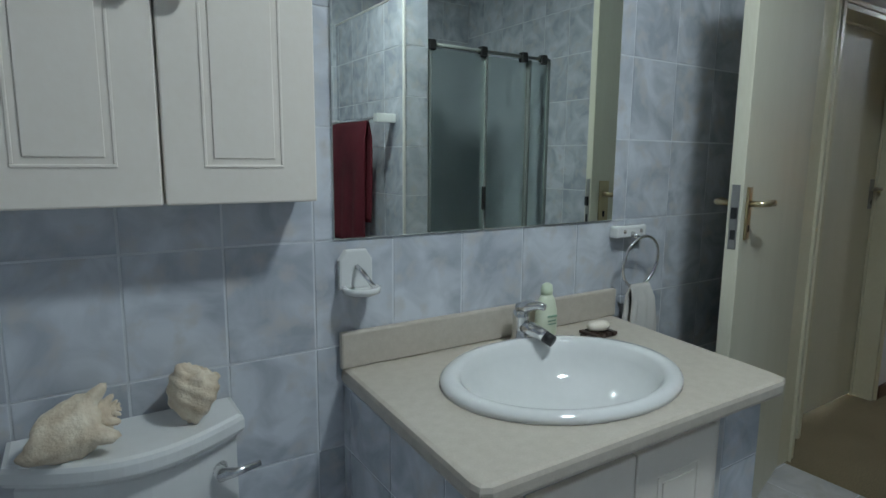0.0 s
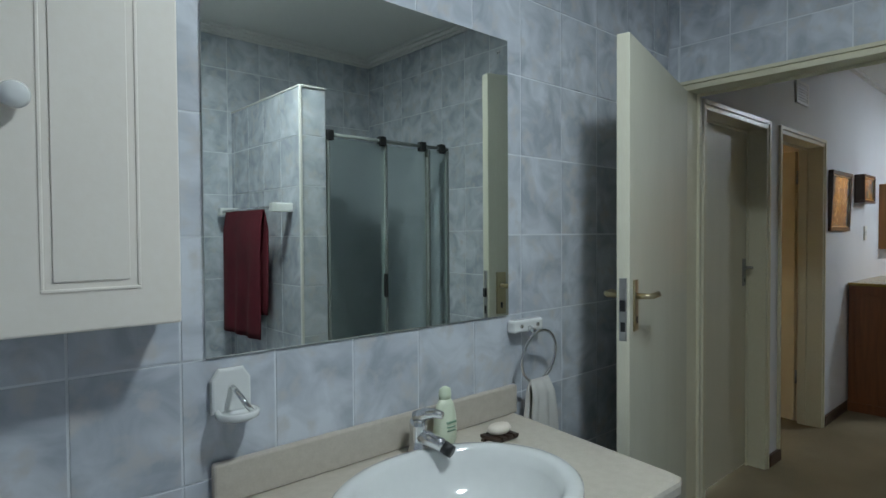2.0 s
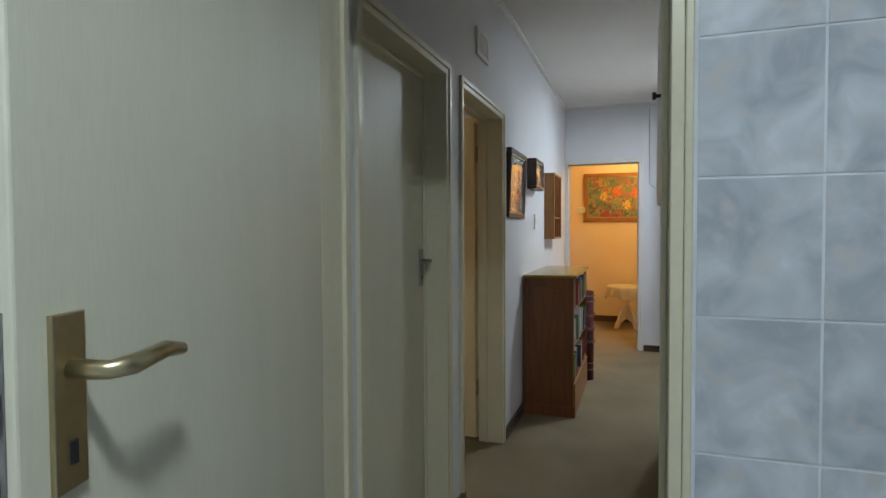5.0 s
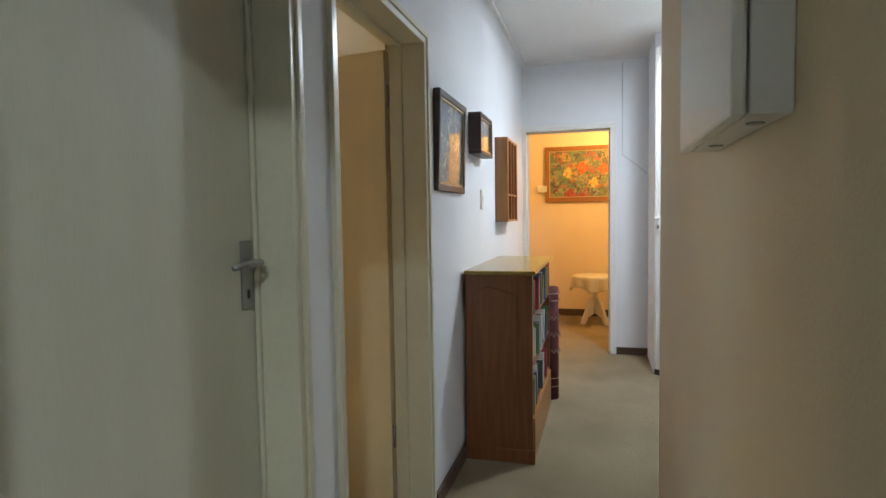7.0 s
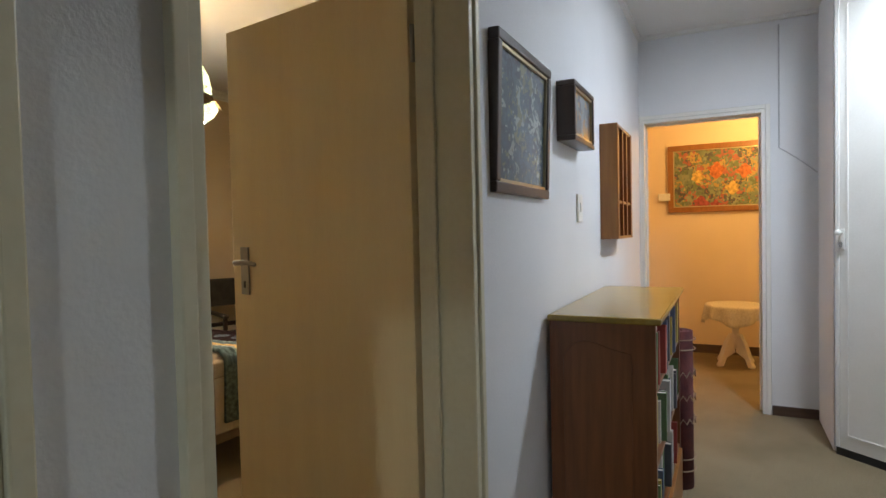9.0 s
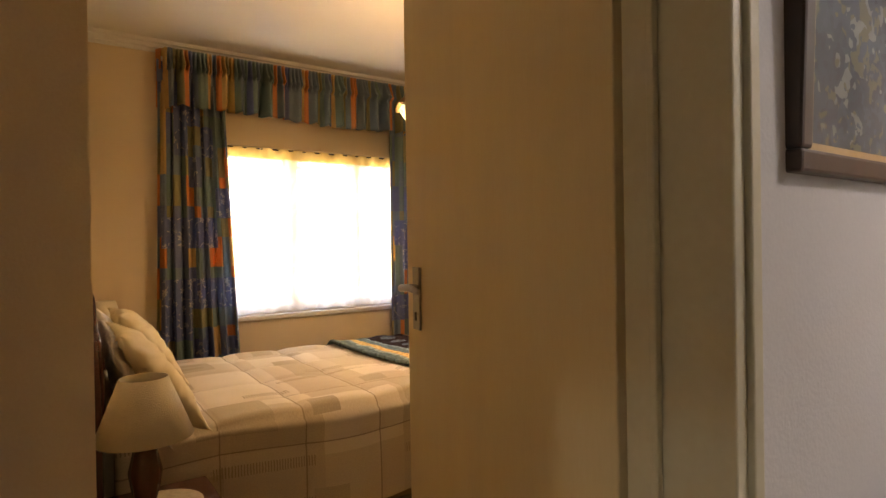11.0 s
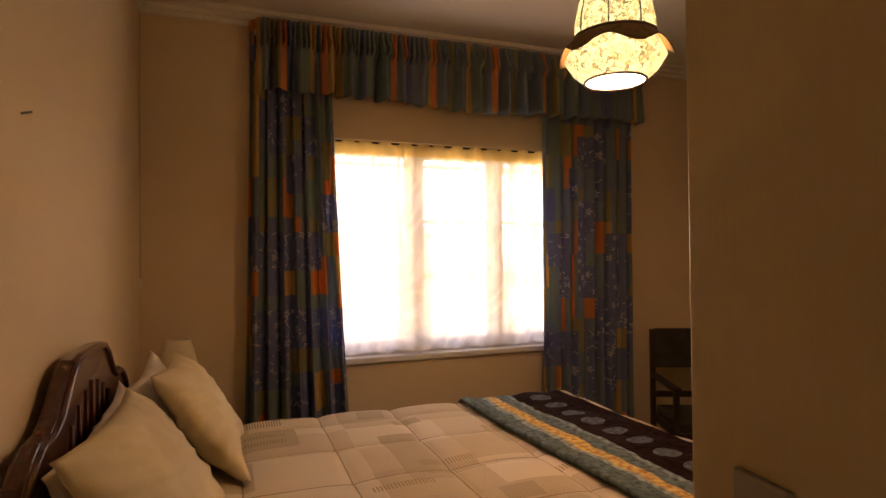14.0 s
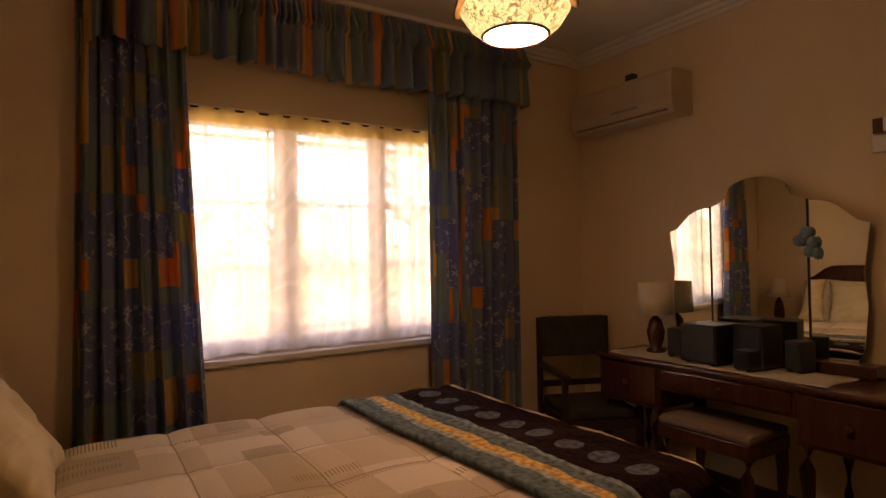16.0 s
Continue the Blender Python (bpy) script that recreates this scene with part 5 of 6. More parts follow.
def valance(s, t):
    x = 5.735 + 2.53 * s
    n = 23
    ph = (s + 0.011 * noise.noise(Vector((s * 17, 0.3, 2.0)))) * n * 2 * math.pi
    head = max(0.0, 1 - t / 0.34)
    amp = 0.004 + 0.050 * (1 - head) * (0.45 + 0.55 * t) * (1 + 0.7 * noise.noise(Vector((s * 31, 1.0, 0.5))))
    w = math.sin(ph + 0.9 * math.sin(s * 23) + 0.5 * t) + 0.35 * math.sin(ph * 1.9 + 1 + t)
    w += 1.6 * math.sin(s * 95 * 2 * math.pi) * (head > 0)
    side = 0.0
    if s < 0.02:
        side = (0.02 - s) * 4.0
    if s > 0.98:
        side = (s - 0.98) * 4.0
    low = 2.328 + 0.016 * noise.noise(Vector((s * 26, 4.0, 1.0))) - 0.018 * math.sin(s * n * math.pi) ** 2 + 0.012 * math.sin(s * 9)
    return (x, 5.762 + amp * w + side, 2.712 + (low - 2.712) * t)


solid("valance", sheet(valance, 620, 18, lambda s, t: (s * 4.6, t * 0.4)), VALANCE, "gathered valance with blue, green and orange stripes", "valance", smooth=True, thick=0.004)


def sheer(s, t):
    return (6.07 + 1.70 * s, 5.888 + 0.010 * math.sin(s * 2 * math.pi * 15) + 0.004 * math.sin(s * 71), 2.105 + (0.878 - 2.105) * t + 0.012 * abs(math.sin(s * math.pi * 8)) * t)


def net_heading(s, t):
    return (6.07 + 1.70 * s, 5.880 + 0.007 * math.sin(s * 2 * math.pi * 15) + 0.003 * math.sin(s * 71), 2.113 - 0.075 * t + 0.004 * abs(math.sin(s * math.pi * 11)) * (1 - t))


net = solid("net_curtain", sheet(sheer, 260, 24, lambda s, t: (s * 1.9, t * 1.22)), SHEER, "white patterned net curtain across the window", "net curtain", smooth=True)
hm, hn, hl_, hp = tree("net_heading_cloth")
h_tr, h_mix = hn.new("ShaderNodeBsdfTranslucent"), hn.new("ShaderNodeMixShader")
h_tr.inputs[0].default_value = (0.93, 0.74, 0.36, 1)
hp.inputs["Base Color"].default_value = (0.80, 0.66, 0.40, 1)
hp.inputs["Roughness"].default_value = 0.9
h_mix.inputs[0].default_value = 0.8
hl_.new(hp.outputs[0], h_mix.inputs[1])
hl_.new(h_tr.outputs[0], h_mix.inputs[2])
hl_.new(h_mix.outputs[0], hn["Material Output"].inputs[0])
part("heading", sheet(net_heading, 200, 4), hm, net, "yellowed doubled heading of the net", smooth=True)
solid("net_rod", tube([(6.06, 5.888, 2.108), (7.79, 5.888, 2.108)], 0.006, 8), DARK_WOOD, "thin dark rod holding the net curtain", "curtain rod")

# ---- bed ----
BX0, BX1, BY0, BY1, BZ = 5.29, 7.36, 4.02, 5.46, 0.648
bed = thing("bed", "double bed with carved mahogany headboard", "bed")
half = [(0.0, 1.192), (0.10, 1.192), (0.18, 1.186), (0.235, 1.16), (0.285, 1.118), (0.335, 1.080), (0.385, 1.060), (0.43, 1.058), (0.47, 1.060), (0.52, 1.040), (0.57, 1.005), (0.61, 0.96), (0.64, 0.89), (0.66, 0.80), (0.66, 0.05)]
outl = [(-a, b) for a, b in reversed(half)] + half[1:]
part("headboard", prism(outl, 0.042, Matrix(((0, 0, 1, 5.222), (1, 0, 0, 4.50), (0, 1, 0, 0), (0, 0, 0, 1))), 0.010), MAHOGANY, bed, "carved glossy mahogany headboard")
for k in range(7):
    y = 4.50 + (k - 3) * 0.075
    part("carved_flute", tube([(5.266, y, 0.72), (5.270, y, 0.9), (5.266, y, 1.10 - 0.012 * abs(k - 3) ** 1.6)], [0.004, 0.006, 0.004], 8), MAHOGANY, bed, smooth=True)
part("headboard_rim", tube([(5.266, 4.50 + a * 0.97, b - 0.012) for a, b in outl if b > 0.6], 0.009, 8), MAHOGANY, bed, smooth=True)
part("base", boxes((5.29, 7.33, 4.05, 5.43, 0.12, 0.36), bevel=0.01), SEAT_CLOTH, bed)
for x in (5.36, 7.24):
    for y in (4.11, 5.37):
        part("leg", lathe([(0.022, 0), (0.03, 0.12)], 14, pose(x, y, 0)), DARK_WOOD, bed, smooth=True)
part("mattress", boxes((5.27, 7.36, 4.04, 5.44, 0.36, 0.615), bevel=0.04), WHITE_LINEN, bed)


def quilt(s, t):
    """Top and both long drops, puffed between its stitch lines."""
    u, v = s * 2.10, t * 2.36
    drop, w = 0.43, BY1 - BY0 + 0.06
    r = 0.05
    puff = 0.036 * (abs(math.sin(u * math.pi / 0.36)) ** 0.18) * (abs(math.sin(v * math.pi / 0.36 + 0.3)) ** 0.18)
    wav = 0.005 * noise.noise(Vector((u * 5, v * 5, 1.0)))
    x = BX0 + 0.02 + u
    if v < drop:
        d = drop - v
        return (x, BY0 - 0.03 - puff - 0.012 * math.sin(u * 8) * d / drop, BZ - r - d + 0.03 + 0.02 * math.sin(u * 5))
    if v > drop + w - 0.0:
        d = v - drop - w
        return (x, BY1 + 0.03 + puff, BZ - r - d)
    y = BY0 - 0.03 + (v - drop)
    e = min(v - drop, drop + w - v)
    sag = 0.0 if e > r else r - math.sqrt(max(0, r * r - (r - e) ** 2))
    return (x, y, BZ - 0.012 + puff + wav - sag)


solid("quilt", sheet(quilt, 150, 170, lambda s, t: (s * 2.10, t * 2.36)), QUILT, "beige patchwork quilt with stitched squares, spread over the bed", "quilt", smooth=True, thick=0.012)


def blanket(s, t):
    u, v = s * 0.66, t * 2.15
    drop, w = 0.34, BY1 - BY0 + 0.10
    x = 6.795 + u + 0.018 * math.sin(v * 3.1) * (1 - s) - 0.02 * t
    fold = 0.014 * math.exp(-((u - 0.015) / 0.03) ** 2)
    wav = 0.009 * noise.noise(Vector((u * 9, v * 6, 4.0))) + 0.003 * noise.noise(Vector((u * 40, v * 40, 2.0)))
    over = max(0.0, u - 0.57)
    lift = 0.030 + fold + wav
    if v < drop:
        return (x, BY0 - 0.075 - 0.012 * math.sin(u * 20), BZ - 0.03 - (drop - v) - over * 0.2)
    if v > drop + w:
        return (x, BY1 + 0.065, BZ - 0.03 - (v - drop - w))
    e = min(v - drop, drop + w - v)
    sag = 0.0 if e > 0.05 else (0.05 - e) * 0.7
    return (x - over * 0.3, BY0 - 0.07 + (v - drop) * 0.985, BZ + lift - sag - over * 0.55)


solid("fleece_blanket", sheet(blanket, 90, 240, lambda s, t: (s * 0.66, t * 2.15)), BLANKET, "teal, tan and dark brown striped fleece folded across the bed's foot", "blanket", smooth=True, thick=0.022)


def pillow(name, m, w, h, d, material, label, group):
    """A filled case with drawn-out corners, a flat seam and creases running in from the edges."""
    bm = bmesh.new()
    n = 44
    g = {}
    key = m.translation.y * 7 + m.translation.x * 3
    for side in (1, -1):
        for i in range(n + 1):
            for j in range(n + 1):
                a, b = i / n * 2 - 1, j / n * 2 - 1
                edge = (1 - abs(a) ** 3) * (1 - abs(b) ** 3)
                if side < 0 and edge <= 1e-9:
                    g[(side, i, j)] = g[(1, i, j)]
                    continue
                rad, ang = max(abs(a), abs(b)), math.atan2(b, a)
                z = side * d * (edge ** 0.62) * (1 + 0.22 * noise.noise(Vector((a * 1.8, b * 1.8, key))))
                crease = 0.016 * rad ** 2 * noise.noise(Vector((math.cos(ang) * 9, math.sin(ang) * 9, rad * 0.8 + key + side)))
                crease += 0.010 * edge ** 0.5 * noise.noise(Vector((a * 3 + b * 2, b * 5, key * 2 + side)))
                sag = 0.022 * (b - 1) * (1 - a * a) - 0.03 * b * abs(a) ** 3
                px = a * w / 2 * (1 - 0.06 * (1 - b * b))
                py = b * h / 2 * (1 - 0.11 * (1 - a * a))
                g[(side, i, j)] = bm.verts.new((px, py, z + crease + sag * 0.6))
    for side in (1, -1):
        for i in range(n):
            for j in range(n):
                f = (g[(side, i, j)], g[(side, i + 1, j)], g[(side, i + 1, j + 1)], g[(side, i, j + 1)])
                bm.faces.new(f if side > 0 else tuple(reversed(f)))
    bm.transform(m)
    return solid(name, bm, material, label, "pillow", group, smooth=True)


for x, y, w in ((5.398, 4.32, 0.82), (5.415, 5.02, 0.72)):
    pillow("pillow", pose(x, y, 0.835, 90, 0, 90) @ pose(0, 0, 0, -22, 0, 2), w, 0.46, 0.055, WHITE_LINEN, "white pillow leaning on the headboard", "white pillows")
for x, y, w in ((5.470, 4.27, 0.83), (5.545, 5.03, 0.68)):
    pillow("pillow", pose(x, y, 0.858, 90, 0, 90) @ pose(0, 0, 0, -34, 0, -2), w, 0.49, 0.078, LINEN, "pale yellow pillow with woven stripes leaning back on a white one", "yellow pillows")


def bedside(y, label):
    t = thing("bedside_table", label, "bedside table", None, "bedside tables")
    part("top", boxes((5.222, 5.60, y - 0.19, y + 0.19, 0.485, 0.510), bevel=0.006), MAHOGANY, t)
    part("body", boxes((5.235, 5.575, y - 0.17, y + 0.17, 0.14, 0.485), bevel=0.003), MAHOGANY, t)
    for z in (0.17, 0.325):
        d = part("drawer_front", boxes((5.575, 5.588, y - 0.16, y + 0.16, z, z + 0.145), bevel=0.004), MAHOGANY, t)
        part("knob", lathe([(0.006, 0), (0.014, 0.012), (0.012, 0.02)], 14, pose(5.588, y, z + 0.072, 0, 90, 0)), BRASS, d, smooth=True)
    for x in (5.255, 5.555):
        for q in (y - 0.15, y + 0.15):
            part("leg", lathe([(0.014, 0), (0.02, 0.14)], 10, pose(x, q, 0)), MAHOGANY, t, smooth=True)


bedside(3.69, "mahogany bedside table with two drawers near the door")
bedside(5.68, "mahogany bedside table with two drawers by the window")
for y in (3.69, 5.68):
    solid("lace_doily", lathe([(0.13, 0.5105), (0.13, 0.513)], 40, pose(5.42, y, 0)), LACE, "round lace doily on the bedside table", "doily", "doilies")


def table_lamp(x, y, z, shade_r0, shade_r1, shade_h, base_h, label):
    t = thing("table_lamp", label, "lamp")
    part("base", lathe([(0.055, 0), (0.056, 0.012), (0.03, 0.025), (0.045, base_h * 0.35), (0.052, base_h * 0.55), (0.036, base_h * 0.85), (0.016, base_h * 0.95), (0.012, base_h)], 24, pose(x, y, z)), MAHOGANY, t, smooth=True)
    part("stem", lathe([(0.006, base_h), (0.006, base_h + shade_h * 0.7)], 10, pose(x, y, z)), BRASS, t, smooth=True)
    b = base_h + 0.005
    sh = part("shade", lathe([(shade_r0, b), (shade_r1, b + shade_h)], 40, pose(x, y, z), cap=False), SHADE, t, "plain cream fabric shade", smooth=True, thick=0.003)
    part("shade_spider", boxes((x - shade_r1, x + shade_r1, y - 0.002, y + 0.002, z + b + shade_h * 0.70, z + b + shade_h * 0.70 + 0.004), (x - 0.002, x + 0.002, y - shade_r1, y + shade_r1, z + b + shade_h * 0.70, z + b + shade_h * 0.70 + 0.004)), BRASS, sh)


table_lamp(5.372, 3.68, 0.513, 0.147, 0.072, 0.195, 0.235, "wooden bedside lamp with a cream tapered shade")
table_lamp(5.400, 5.62, 0.513, 0.105, 0.055, 0.190, 0.35, "wooden bedside lamp with a cream tapered shade by the window")

# ---- pendant lamp ----
pl = thing("pendant_lamp", "lit bell-shaped floral fabric pendant lamp with a scalloped frill", "pendant lamp")
PX, PY = 6.915, 4.30


def bell(pts):
    return [(r * 0.88, 2.27 + (z - 2.27) * 0.88) for r, z in pts]


def frill(s, t):
    a = 2 * math.pi * s
    wave = math.sin(a * 6)
    r = 0.160 + 0.056 * t + 0.008 * wave * t
    return (PX + 0.88 * r * math.cos(a), PY + 0.88 * r * math.sin(a), 2.204 - (0.058 + 0.018 * wave) * t)


part("dome", lathe(bell([(0.1572, 2.195), (0.1555, 2.26), (0.1394, 2.34), (0.1056, 2.41), (0.0592, 2.455), (0.0211, 2.465)]), 48, pose(PX, PY, 0), cap=False), GLOW_SHADE, pl, smooth=True, thick=0.003)
part("lower_shade", lathe(bell([(0.1183, 2.022), (0.1648, 2.062), (0.1960, 2.110), (0.1572, 2.190)]), 48, pose(PX, PY, 0), cap=False), GLOW_SHADE, pl, smooth=True, thick=0.003)
part("frill", sheet(frill, 112, 6), mat("brown_floral_frill", (0.22, 0.13, 0.06), (0.10, 0.07, 0.03), 0.9, scale=40), pl, "brown floral scalloped frill", smooth=True, thick=0.003)
part("trim_band", lathe(bell([(0.1605, 2.188), (0.1622, 2.205)]), 48, pose(PX, PY, 0), cap=False), DARK_WOOD, pl, thick=0.004, smooth=True)
part("diffuser", lathe(bell([(0.0169, 2.016), (0.0845, 2.017), (0.1158, 2.023)]), 48, pose(PX, PY, 0)), GLOW_DISC, pl, "bright white diffuser", smooth=True)
part("bottom_ring", tube([(PX + 0.105 * math.cos(a), PY + 0.105 * math.sin(a), 2.052) for a in [2 * math.pi * i / 48 for i in range(48)]], 0.005, 6, True), DARK_WOOD, pl, smooth=True)
for k in range(8):
    a = k * math.pi / 4
    part("rib", tube([(PX + r * math.cos(a), PY + r * math.sin(a), z) for r, z in bell(((0.1589, 2.20), (0.1572, 2.26), (0.1411, 2.34), (0.1073, 2.412), (0.0253, 2.468)))], 0.003, 5), DARK_WOOD, pl)
part("cord", tube([(PX, PY, 2.43), (PX, PY, H - 0.03)], 0.004, 6), BRASS, pl)
part("ceiling_rose", lathe([(0.05, H - 0.03), (0.055, H - 0.001)], 24, pose(PX, PY, 0)), DARK_WOOD, pl, smooth=True)

# ---- air conditioner ----
AGED_PLASTIC = mat("aged_cream_plastic", (0.60, 0.50, 0.36), (0.55, 0.45, 0.32), 0.45)
ac = thing("air_conditioner", "cream wall-mounted split air conditioner", "air conditioner")
sec = [(0, 0), (0.165, 0.0), (0.195, 0.035), (0.205, 0.09), (0.200, 0.235), (0.180, 0.262), (0, 0.262)]
part("body", prism(sec, 0.80, Matrix(((-1, 0, 0, 8.8495), (0, 0, 1, 4.975), (0, 1, 0, 2.175), (0, 0, 0, 1))), 0.006), AGED_PLASTIC, ac)
for k in range(9):
    part("grille_slat", boxes((8.6435, 8.6485, 5.02, 5.73, 2.275 + 0.014 * k, 2.281 + 0.014 * k)), AGED_PLASTIC, ac)
# vane coloured dark to stand for the shaded gap under the casing
part("vane", boxes((8.652, 8.700, 5.02, 5.73, 2.190, 2.198), bevel=0.002), mat("shadow_gap_plastic", (0.25, 0.2, 0.15)), ac)
part("display", boxes((8.640, 8.6455, 5.22, 5.42, 2.243, 2.257)), STEEL, ac)
solid("small_black_sensor", boxes((8.70, 8.75, 5.29, 5.35, 2.4375, 2.49), bevel=0.004), BLACK, "small black box on top of the air conditioner", "sensor")
br = thing("wall_bracket", "white television bracket on the bedroom wall", "bracket")
part("plate", boxes((8.835, 8.8495, 3.88, 4.06, 1.795, 1.872), bevel=0.003), WHITE_PLASTIC, br)
# brown slab in place of the shadow on the wall above the arm
part("post", boxes((8.828, 8.8495, 3.86, 3.92, 1.945, 2.06), bevel=0.003), MAHOGANY, br, "dark slab standing for the shadow by the bracket")
part("end_cap", boxes((8.800, 8.8495, 4.00, 4.045, 1.876, 1.945), bevel=0.003), MAHOGANY, br, "dark end cap")
part("arm", boxes((8.78, 8.8495, 3.72, 3.998, 1.880, 1.943), bevel=0.004), WHITE_PLASTIC, br)

# ---- dressing table ----
dt = thing("dressing_table", "mahogany dressing table with curved legs and drawers", "dressing table")
DX0, DX1, DY0, DY1, DZ = 8.37, 8.815, 3.78, 5.32, 0.765
part("top", boxes((DX0 - 0.015, DX1, DY0 - 0.015, DY1 + 0.015, DZ - 0.025, DZ), bevel=0.008), MAHOGANY, dt)
part("carcass", boxes((DX0 + 0.012, DX1, DY1 - 0.42, DY1, 0.50, DZ - 0.025), (DX0 + 0.012, DX1, DY0, DY0 + 0.42, 0.50, DZ - 0.025), (DX0 + 0.012, DX1, DY0 + 0.42, DY1 - 0.42, 0.615, DZ - 0.025), bevel=0.003), MAHOGANY, dt)
for y0, y1, z0 in ((DY1 - 0.40, DY1 - 0.02, 0.52), (DY0 + 0.44, DY1 - 0.44, 0.63), (DY0 + 0.02, DY0 + 0.40, 0.52)):
    d = part("drawer", boxes((DX0 - 0.002, DX0 + 0.013, y0, y1, z0, DZ - 0.04), bevel=0.005), MAHOGANY, dt)
    part("knob", lathe([(0.008, 0), (0.019, 0.014), (0.017, 0.024), (0.004, 0.028)], 18, pose(DX0 - 0.002, (y0 + y1) / 2, (z0 + DZ - 0.04) / 2, 0, -90, 0)), MAHOGANY, d, smooth=True)
for y in (DY0 + 0.03, DY0 + 0.39, DY1 - 0.39, DY1 - 0.03):
    for x, s in ((DX0 + 0.04, -1), (DX1 - 0.04, 1)):
        part("leg", tube([(x, y, 0.51), (x + s * 0.012, y, 0.40), (x, y, 0.20), (x + s * 0.004, y, 0.05), (x + s * 0.018, y, 0.0)], [0.034, 0.032, 0.020, 0.017, 0.024], 12), MAHOGANY, dt, smooth=True)
part("mirror_plinth", boxes((8.700, 8.812, 4.02, 5.06, DZ, DZ + 0.06), bevel=0.006), MAHOGANY, dt)


def mirror_wing(name, pts, m):
    bmm = prism(pts, 0.006, m, 0.001)
    w = part(name, bmm, MIRROR, dt, "frameless scalloped mirror glass")
    part("backing", prism([(a * 0.995, b * 0.998) for a, b in pts], 0.012, m @ pose(0, 0, -0.014)), DARK_WOOD, w)
    return w


def face(x, y, z, turn):
    """Outline x runs along -y of the room, outline y upwards, facing -x."""
    return pose(x, y, z) @ pose(0, 0, 0, 0, 0, turn) @ Matrix(((0, 0, -1, 0), (-1, 0, 0, 0), (0, 1, 0, 0), (0, 0, 0, 1)))


cen = [(0, 0), (0.487, 0), (0.487, 0.775), (0.45, 0.79), (0.415, 0.81), (0.39, 0.85)] + [(0.2435 + 0.150 * math.cos(a), 0.85 + 0.065 * math.sin(a)) for a in [math.pi * i / 12 for i in range(0, 13)]] + [(0.075, 0.81), (0.04, 0.79), (0, 0.775)]
wing = [(0, 0.0), (0.19, 0.0), (0.215, 0.05), (0.225, 0.14), (0.235, 0.27), (0.222, 0.42), (0.245, 0.60), (0.250, 0.648), (0.20, 0.665), (0.165, 0.70), (0.12, 0.742), (0.07, 0.765), (0.03, 0.772), (0, 0.770)]
mirror_wing("mirror_centre", cen, face(8.728, 4.797, DZ + 0.061, 4))
mirror_wing("mirror_wing", wing, face(8.764, 4.309, DZ + 0.061, 8))
mirror_wing("mirror_wing", [(-a, b) for a, b in wing], face(8.728, 4.804, DZ + 0.061, 3))
for x, y in ((8.720, 4.800), (8.754, 4.310)):
    part("mirror_hinge_rod", tube([(x, y, DZ + 0.06), (x, y, DZ + 0.84)], 0.005, 8), DARK_WOOD, dt)
bow = thing("ribbon_bow", "pale blue fabric flowers pinned on the mirror", "ornament")
BLUE = mat("blue_ribbon", (0.25, 0.42, 0.52), (0.12, 0.22, 0.30), 0.9, scale=40)
for i, (y, z) in enumerate(((4.31, 1.44), (4.34, 1.40), (4.28, 1.39), (4.30, 1.345), (4.265, 1.335))):
    part("petal", lathe([(0.004, -0.012), (0.026, -0.004), (0.030, 0.006), (0.012, 0.014)], 14, pose(8.738, y, z, 0, -90, 20 * i)), BLUE, bow, smooth=True)


def runner(s, t):
    return (8.395 + 0.30 * t, 4.08 + 1.18 * s + 0.01 * math.sin(t * 6), DZ + 0.004 + 0.0015 * math.sin(s * 40))


solid("lace_runner", sheet(runner, 60, 12), LACE, "cream lace runner along the dressing table", "runner", smooth=True, thick=0.003)
table_lamp(8.600, 5.085, DZ + 0.007, 0.098, 0.090, 0.185, 0.215, "dressing-table lamp with turned wooden base and cream drum shade")


def speaker(x, y, w, d, h, label, turn=0):
    t = thing("loudspeaker", label, "loudspeaker", pose(x, y, DZ + 0.0075, 0, 0, turn), "loudspeakers on the dressing table")
    part("cabinet", boxes((-d / 2, d / 2, -w / 2, w / 2, 0.008, h), bevel=0.006), BLACK, t)
    part("grille", boxes((-d / 2 - 0.006, -d / 2, -w / 2 + 0.008, w / 2 - 0.008, 0.02, h - 0.012), bevel=0.002), BLACK, t)
    for a in (-1, 1):
        part("foot", boxes((-d / 2 + 0.01, d / 2 - 0.01, a * w / 2 * 0.7 - 0.006, a * w / 2 * 0.7 + 0.006, 0, 0.008)), BLACK, t)


speaker(8.56, 4.905, 0.085, 0.10, 0.16, "small black loudspeaker on the dressing table", 10)
speaker(8.545, 4.705, 0.20, 0.22, 0.205, "black subwoofer box on the dressing table")
speaker(8.60, 4.485, 0.16, 0.16, 0.215, "black loudspeaker box on the dressing table", -6)
speaker(8.475, 4.47, 0.085, 0.09, 0.10, "small low black loudspeaker on the dressing table", -8)
speaker(8.63, 4.30, 0.085, 0.10, 0.15, "small black loudspeaker beside the boxes", -14)
solid("small_white_card", boxes((8.42, 8.47, 5.22, 5.27, DZ + 0.0005, DZ + 0.010), bevel=0.002), WHITE_PLASTIC, "small white box on the dressing table", "box")

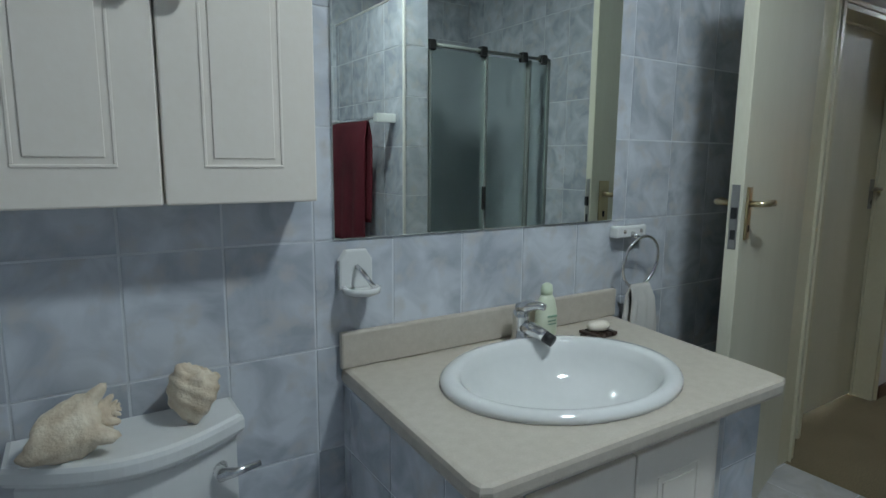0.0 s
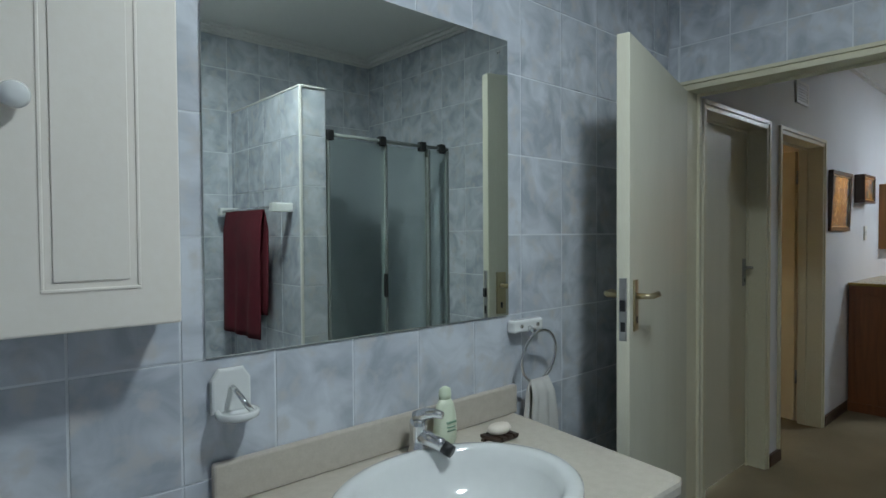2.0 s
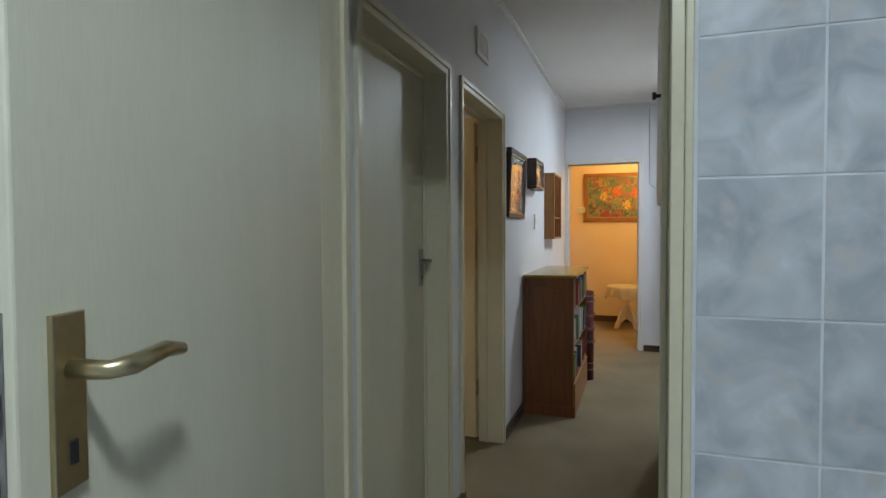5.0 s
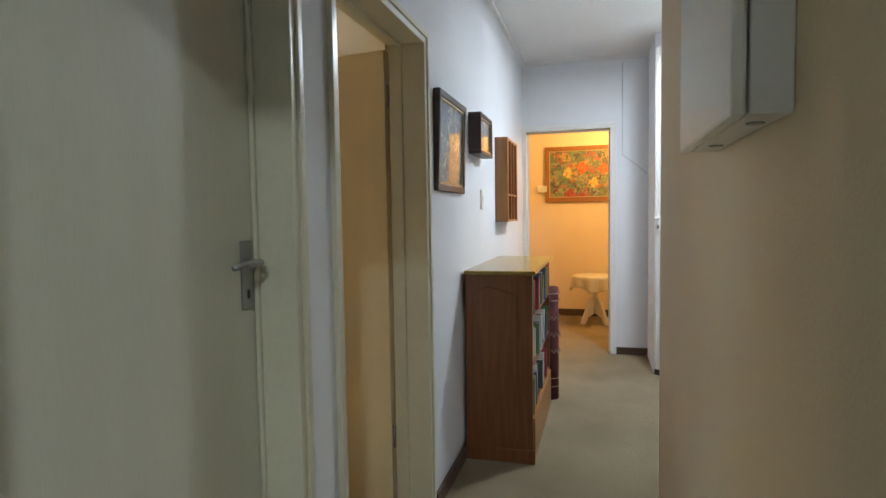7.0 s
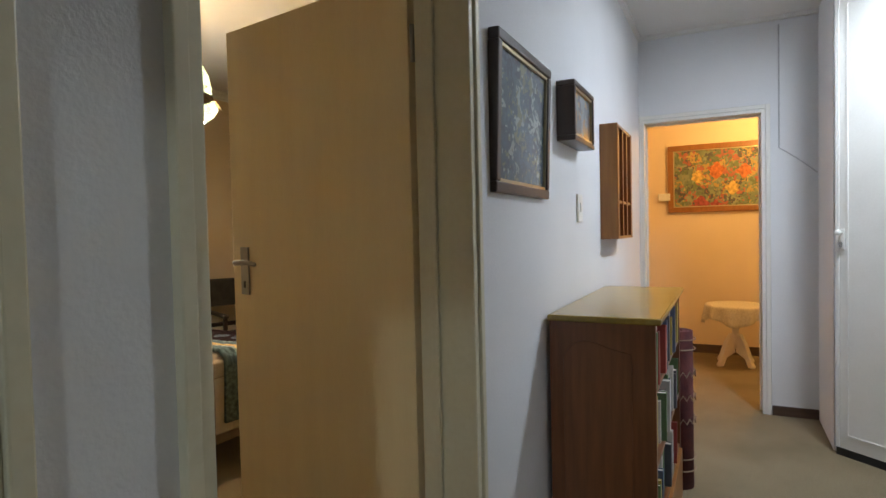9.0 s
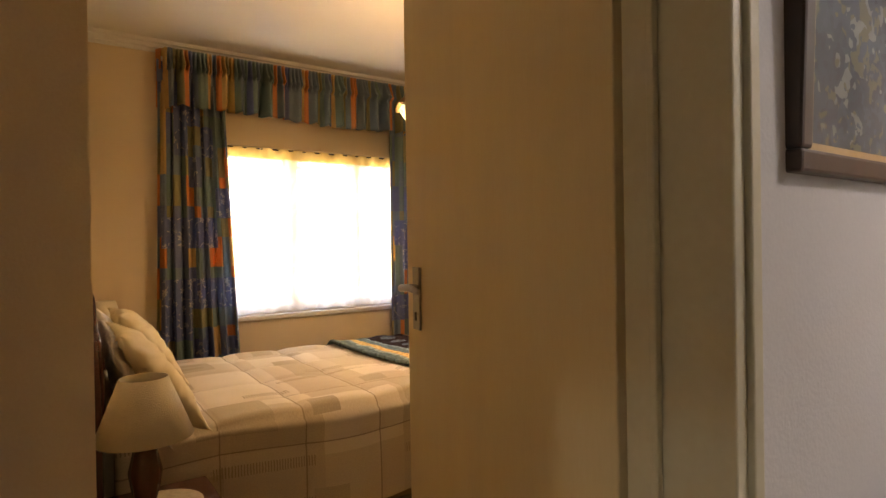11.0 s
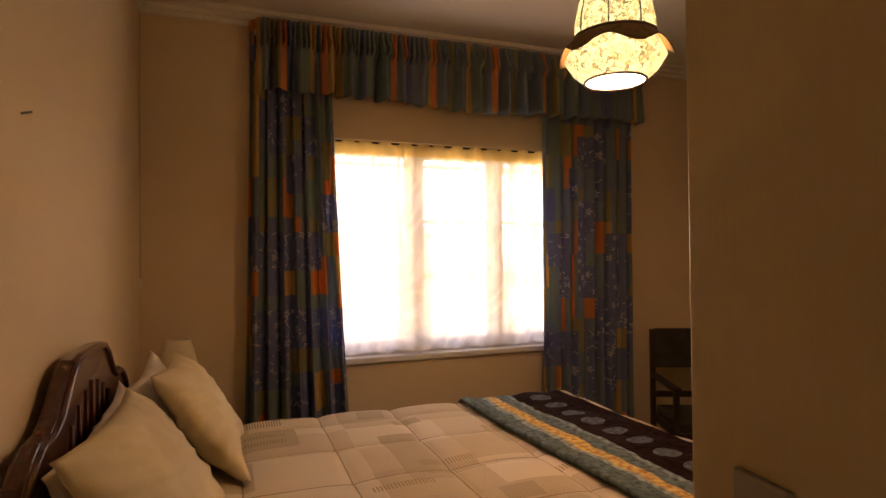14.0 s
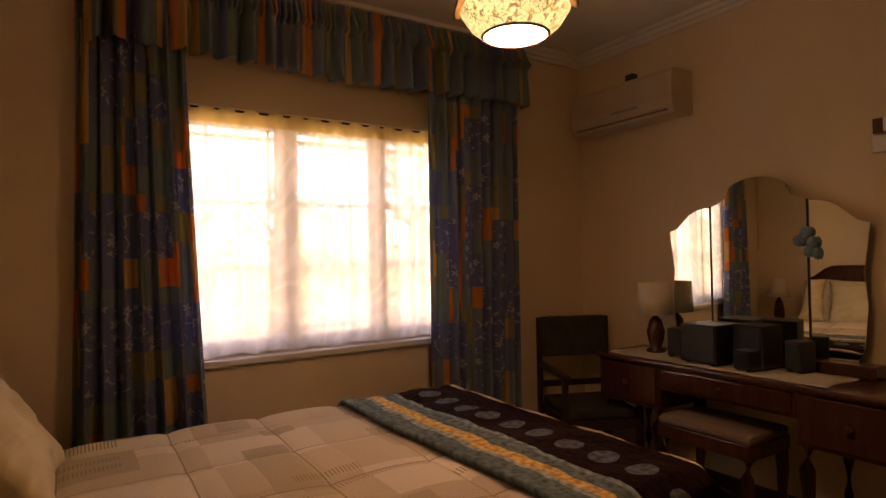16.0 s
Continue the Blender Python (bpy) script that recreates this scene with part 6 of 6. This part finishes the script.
st = thing("dressing_stool", "mahogany stool with a tan upholstered seat", "stool")
SX0, SX1, SY0, SY1 = 8.315, 8.66, 4.37, 4.87
part("seat_pad", boxes((SX0, SX1, SY0, SY1, 0.455, 0.50), bevel=0.018), SEAT_CLOTH, st)
part("apron", boxes((SX0, SX1, SY0, SY1, 0.385, 0.455), bevel=0.004), MAHOGANY, st)
for x, s in ((SX0 + 0.03, -1), (SX1 - 0.03, 1)):
    for y in (SY0 + 0.03, SY1 - 0.03):
        part("leg", tube([(x, y, 0.39), (x + s * 0.014, y, 0.30), (x, y, 0.12), (x + s * 0.012, y, 0.0)], [0.030, 0.029, 0.018, 0.021], 10), MAHOGANY, st, smooth=True)

# ---- corner chair ----
cr = thing("armchair", "dark wooden armchair with dark tapestry back in the corner", "chair")
MC = pose(8.405, 5.46, 0, 0, 0, -24) @ Matrix.Diagonal((0.86, 0.95, 0.98, 1))


def chair_part(name, bmm, material, **k):
    bmm.transform(MC)
    return part(name, bmm, material, cr, **k)


chair_part("seat", boxes((-0.25, 0.25, -0.28, 0.20, 0.40, 0.455), bevel=0.015), CHAIR_CLOTH)
chair_part("seat_frame", boxes((-0.26, 0.26, -0.285, 0.22, 0.34, 0.40), bevel=0.006), DARK_WOOD)
chair_part("backrest", boxes((-0.255, 0.255, 0.205, 0.245, 0.70, 0.965), bevel=0.012), CHAIR_CLOTH)
chair_part("back_rail", boxes((-0.27, 0.27, 0.21, 0.24, 0.50, 0.54), bevel=0.005), DARK_WOOD)
for x in (-0.265, 0.265):
    chair_part("back_post", boxes((x - 0.018, x + 0.018, 0.205, 0.245, 0.0, 0.96), bevel=0.005), DARK_WOOD)
    chair_part("front_leg", boxes((x - 0.018, x + 0.018, -0.28, -0.24, 0.0, 0.64), bevel=0.005), DARK_WOOD)
    chair_part("armrest", boxes((x - 0.026, x + 0.026, -0.30, 0.21, 0.64, 0.67), bevel=0.008), DARK_WOOD)

# ---- small wall things ----
rc = thing("remote_control", "white air-conditioner remote in a wall holder", "remote control")
part("holder", boxes((5.2005, 5.224, 3.532, 3.588, 1.125, 1.175), bevel=0.003), WHITE_PLASTIC, rc)
part("body", boxes((5.203, 5.221, 3.538, 3.582, 1.14, 1.292), bevel=0.005), WHITE_PLASTIC, rc)
for i in range(6):
    for j in range(2):
        part("button", boxes((5.221, 5.2235, 3.545 + j * 0.018, 3.557 + j * 0.018, 1.185 + i * 0.015, 1.194 + i * 0.015)), STEEL, rc)
solid("wall_nail", tube([(5.2003, 4.134, 1.767), (5.222, 4.134, 1.772)], 0.003, 6), STEEL, "bare nail in the bedroom wall", "nail")
pc = thing("pull_cord", "thin cord with a pull hanging in the room corner", "cord")
part("string", tube([(5.208, 5.880, H - 0.08), (5.208, 5.880, 1.34)], 0.0025, 6), BRASS, pc)
part("pull", lathe([(0.003, 1.345), (0.008, 1.335), (0.009, 1.30), (0.004, 1.295)], 12, pose(5.208, 5.880, 0)), WHITE_PLASTIC, pc, smooth=True)

# ---- tiles, last ----
TM = unit_tile("tile", TILE)
FT = unit_tile("floor_tile", FLOOR_TILE)
MU = [0.14, 0.32, 0.516, 0.715, 0.914, 1.114, 1.320, 1.534, 1.752, 1.974, 2.201, 2.429, 2.655, 2.882, 3.108, 3.33, 3.457]
MV = steps(1.177, 0.268, 0.0, H)
tiled(wall_mirror, TM, (0, 1.950, 0), (1, 0, 0), (0, 0, 1), MU, MV)
tiled(wall_door, TM, (3.464, 0, 0), (0, -1, 0), (0, 0, 1), steps(-0.806, 0.2165, -1.943, 0.470), steps(1.200, 0.2705, 0.0, H), [(-1.900, -1.028, 0, 2.122)])
tiled(wall_back, TM, (0, -0.477, 0), (-1, 0, 0), (0, 0, 1), steps(-0.2, 0.2165, -3.457, -0.147), MV)
tiled(wall_left, TM, (0.14, 0, 0), (0, 1, 0), (0, 0, 1), steps(0.1, 0.2165, -0.470, 1.943), MV)
tiled(partition, TM, (2.395, 0, 0), (0, -1, 0), (0, 0, 1), steps(-0.44, 0.2165, -0.440, 0.470), steps(1.177, 0.268, 0.0, 2.235))
tiled(partition, TM, (2.543, 0, 0), (0, 1, 0), (0, 0, 1), steps(0.44, 0.2165, -0.470, 0.440), steps(1.177, 0.268, 0.0, 2.235))
tiled(partition, TM, (0, 0.440, 0), (-1, 0, 0), (0, 0, 1), [-2.543, -2.395], steps(1.177, 0.268, 0.0, 2.235))
tiled(pier_l, TM, (1.395, 0, 0), (0, -1, 0), (0, 0, 1), steps(-1.9, 0.2165, -1.942, -1.357), steps(0.641, 0.268, 0.0, 0.806))
tiled(pier_r, TM, (0, 1.357, 0), (1, 0, 0), (0, 0, 1), [2.105, 2.262], steps(0.641, 0.268, 0.0, 0.806))
tiled(pier_r, TM, (2.262, 0, 0), (0, 1, 0), (0, 0, 1), steps(1.357, 0.2165, 1.357, 1.942), steps(0.641, 0.268, 0.0, 0.806))
bath_floor = [o for o in scene.objects if o.name == "floor_bath"][0]
tiled(bath_floor, FT, (0, 0, -0.007), (1, 0, 0), (0, 1, 0), steps(0.3, 0.30, 0.14, 3.53), steps(0.05, 0.30, -0.477, 1.95))
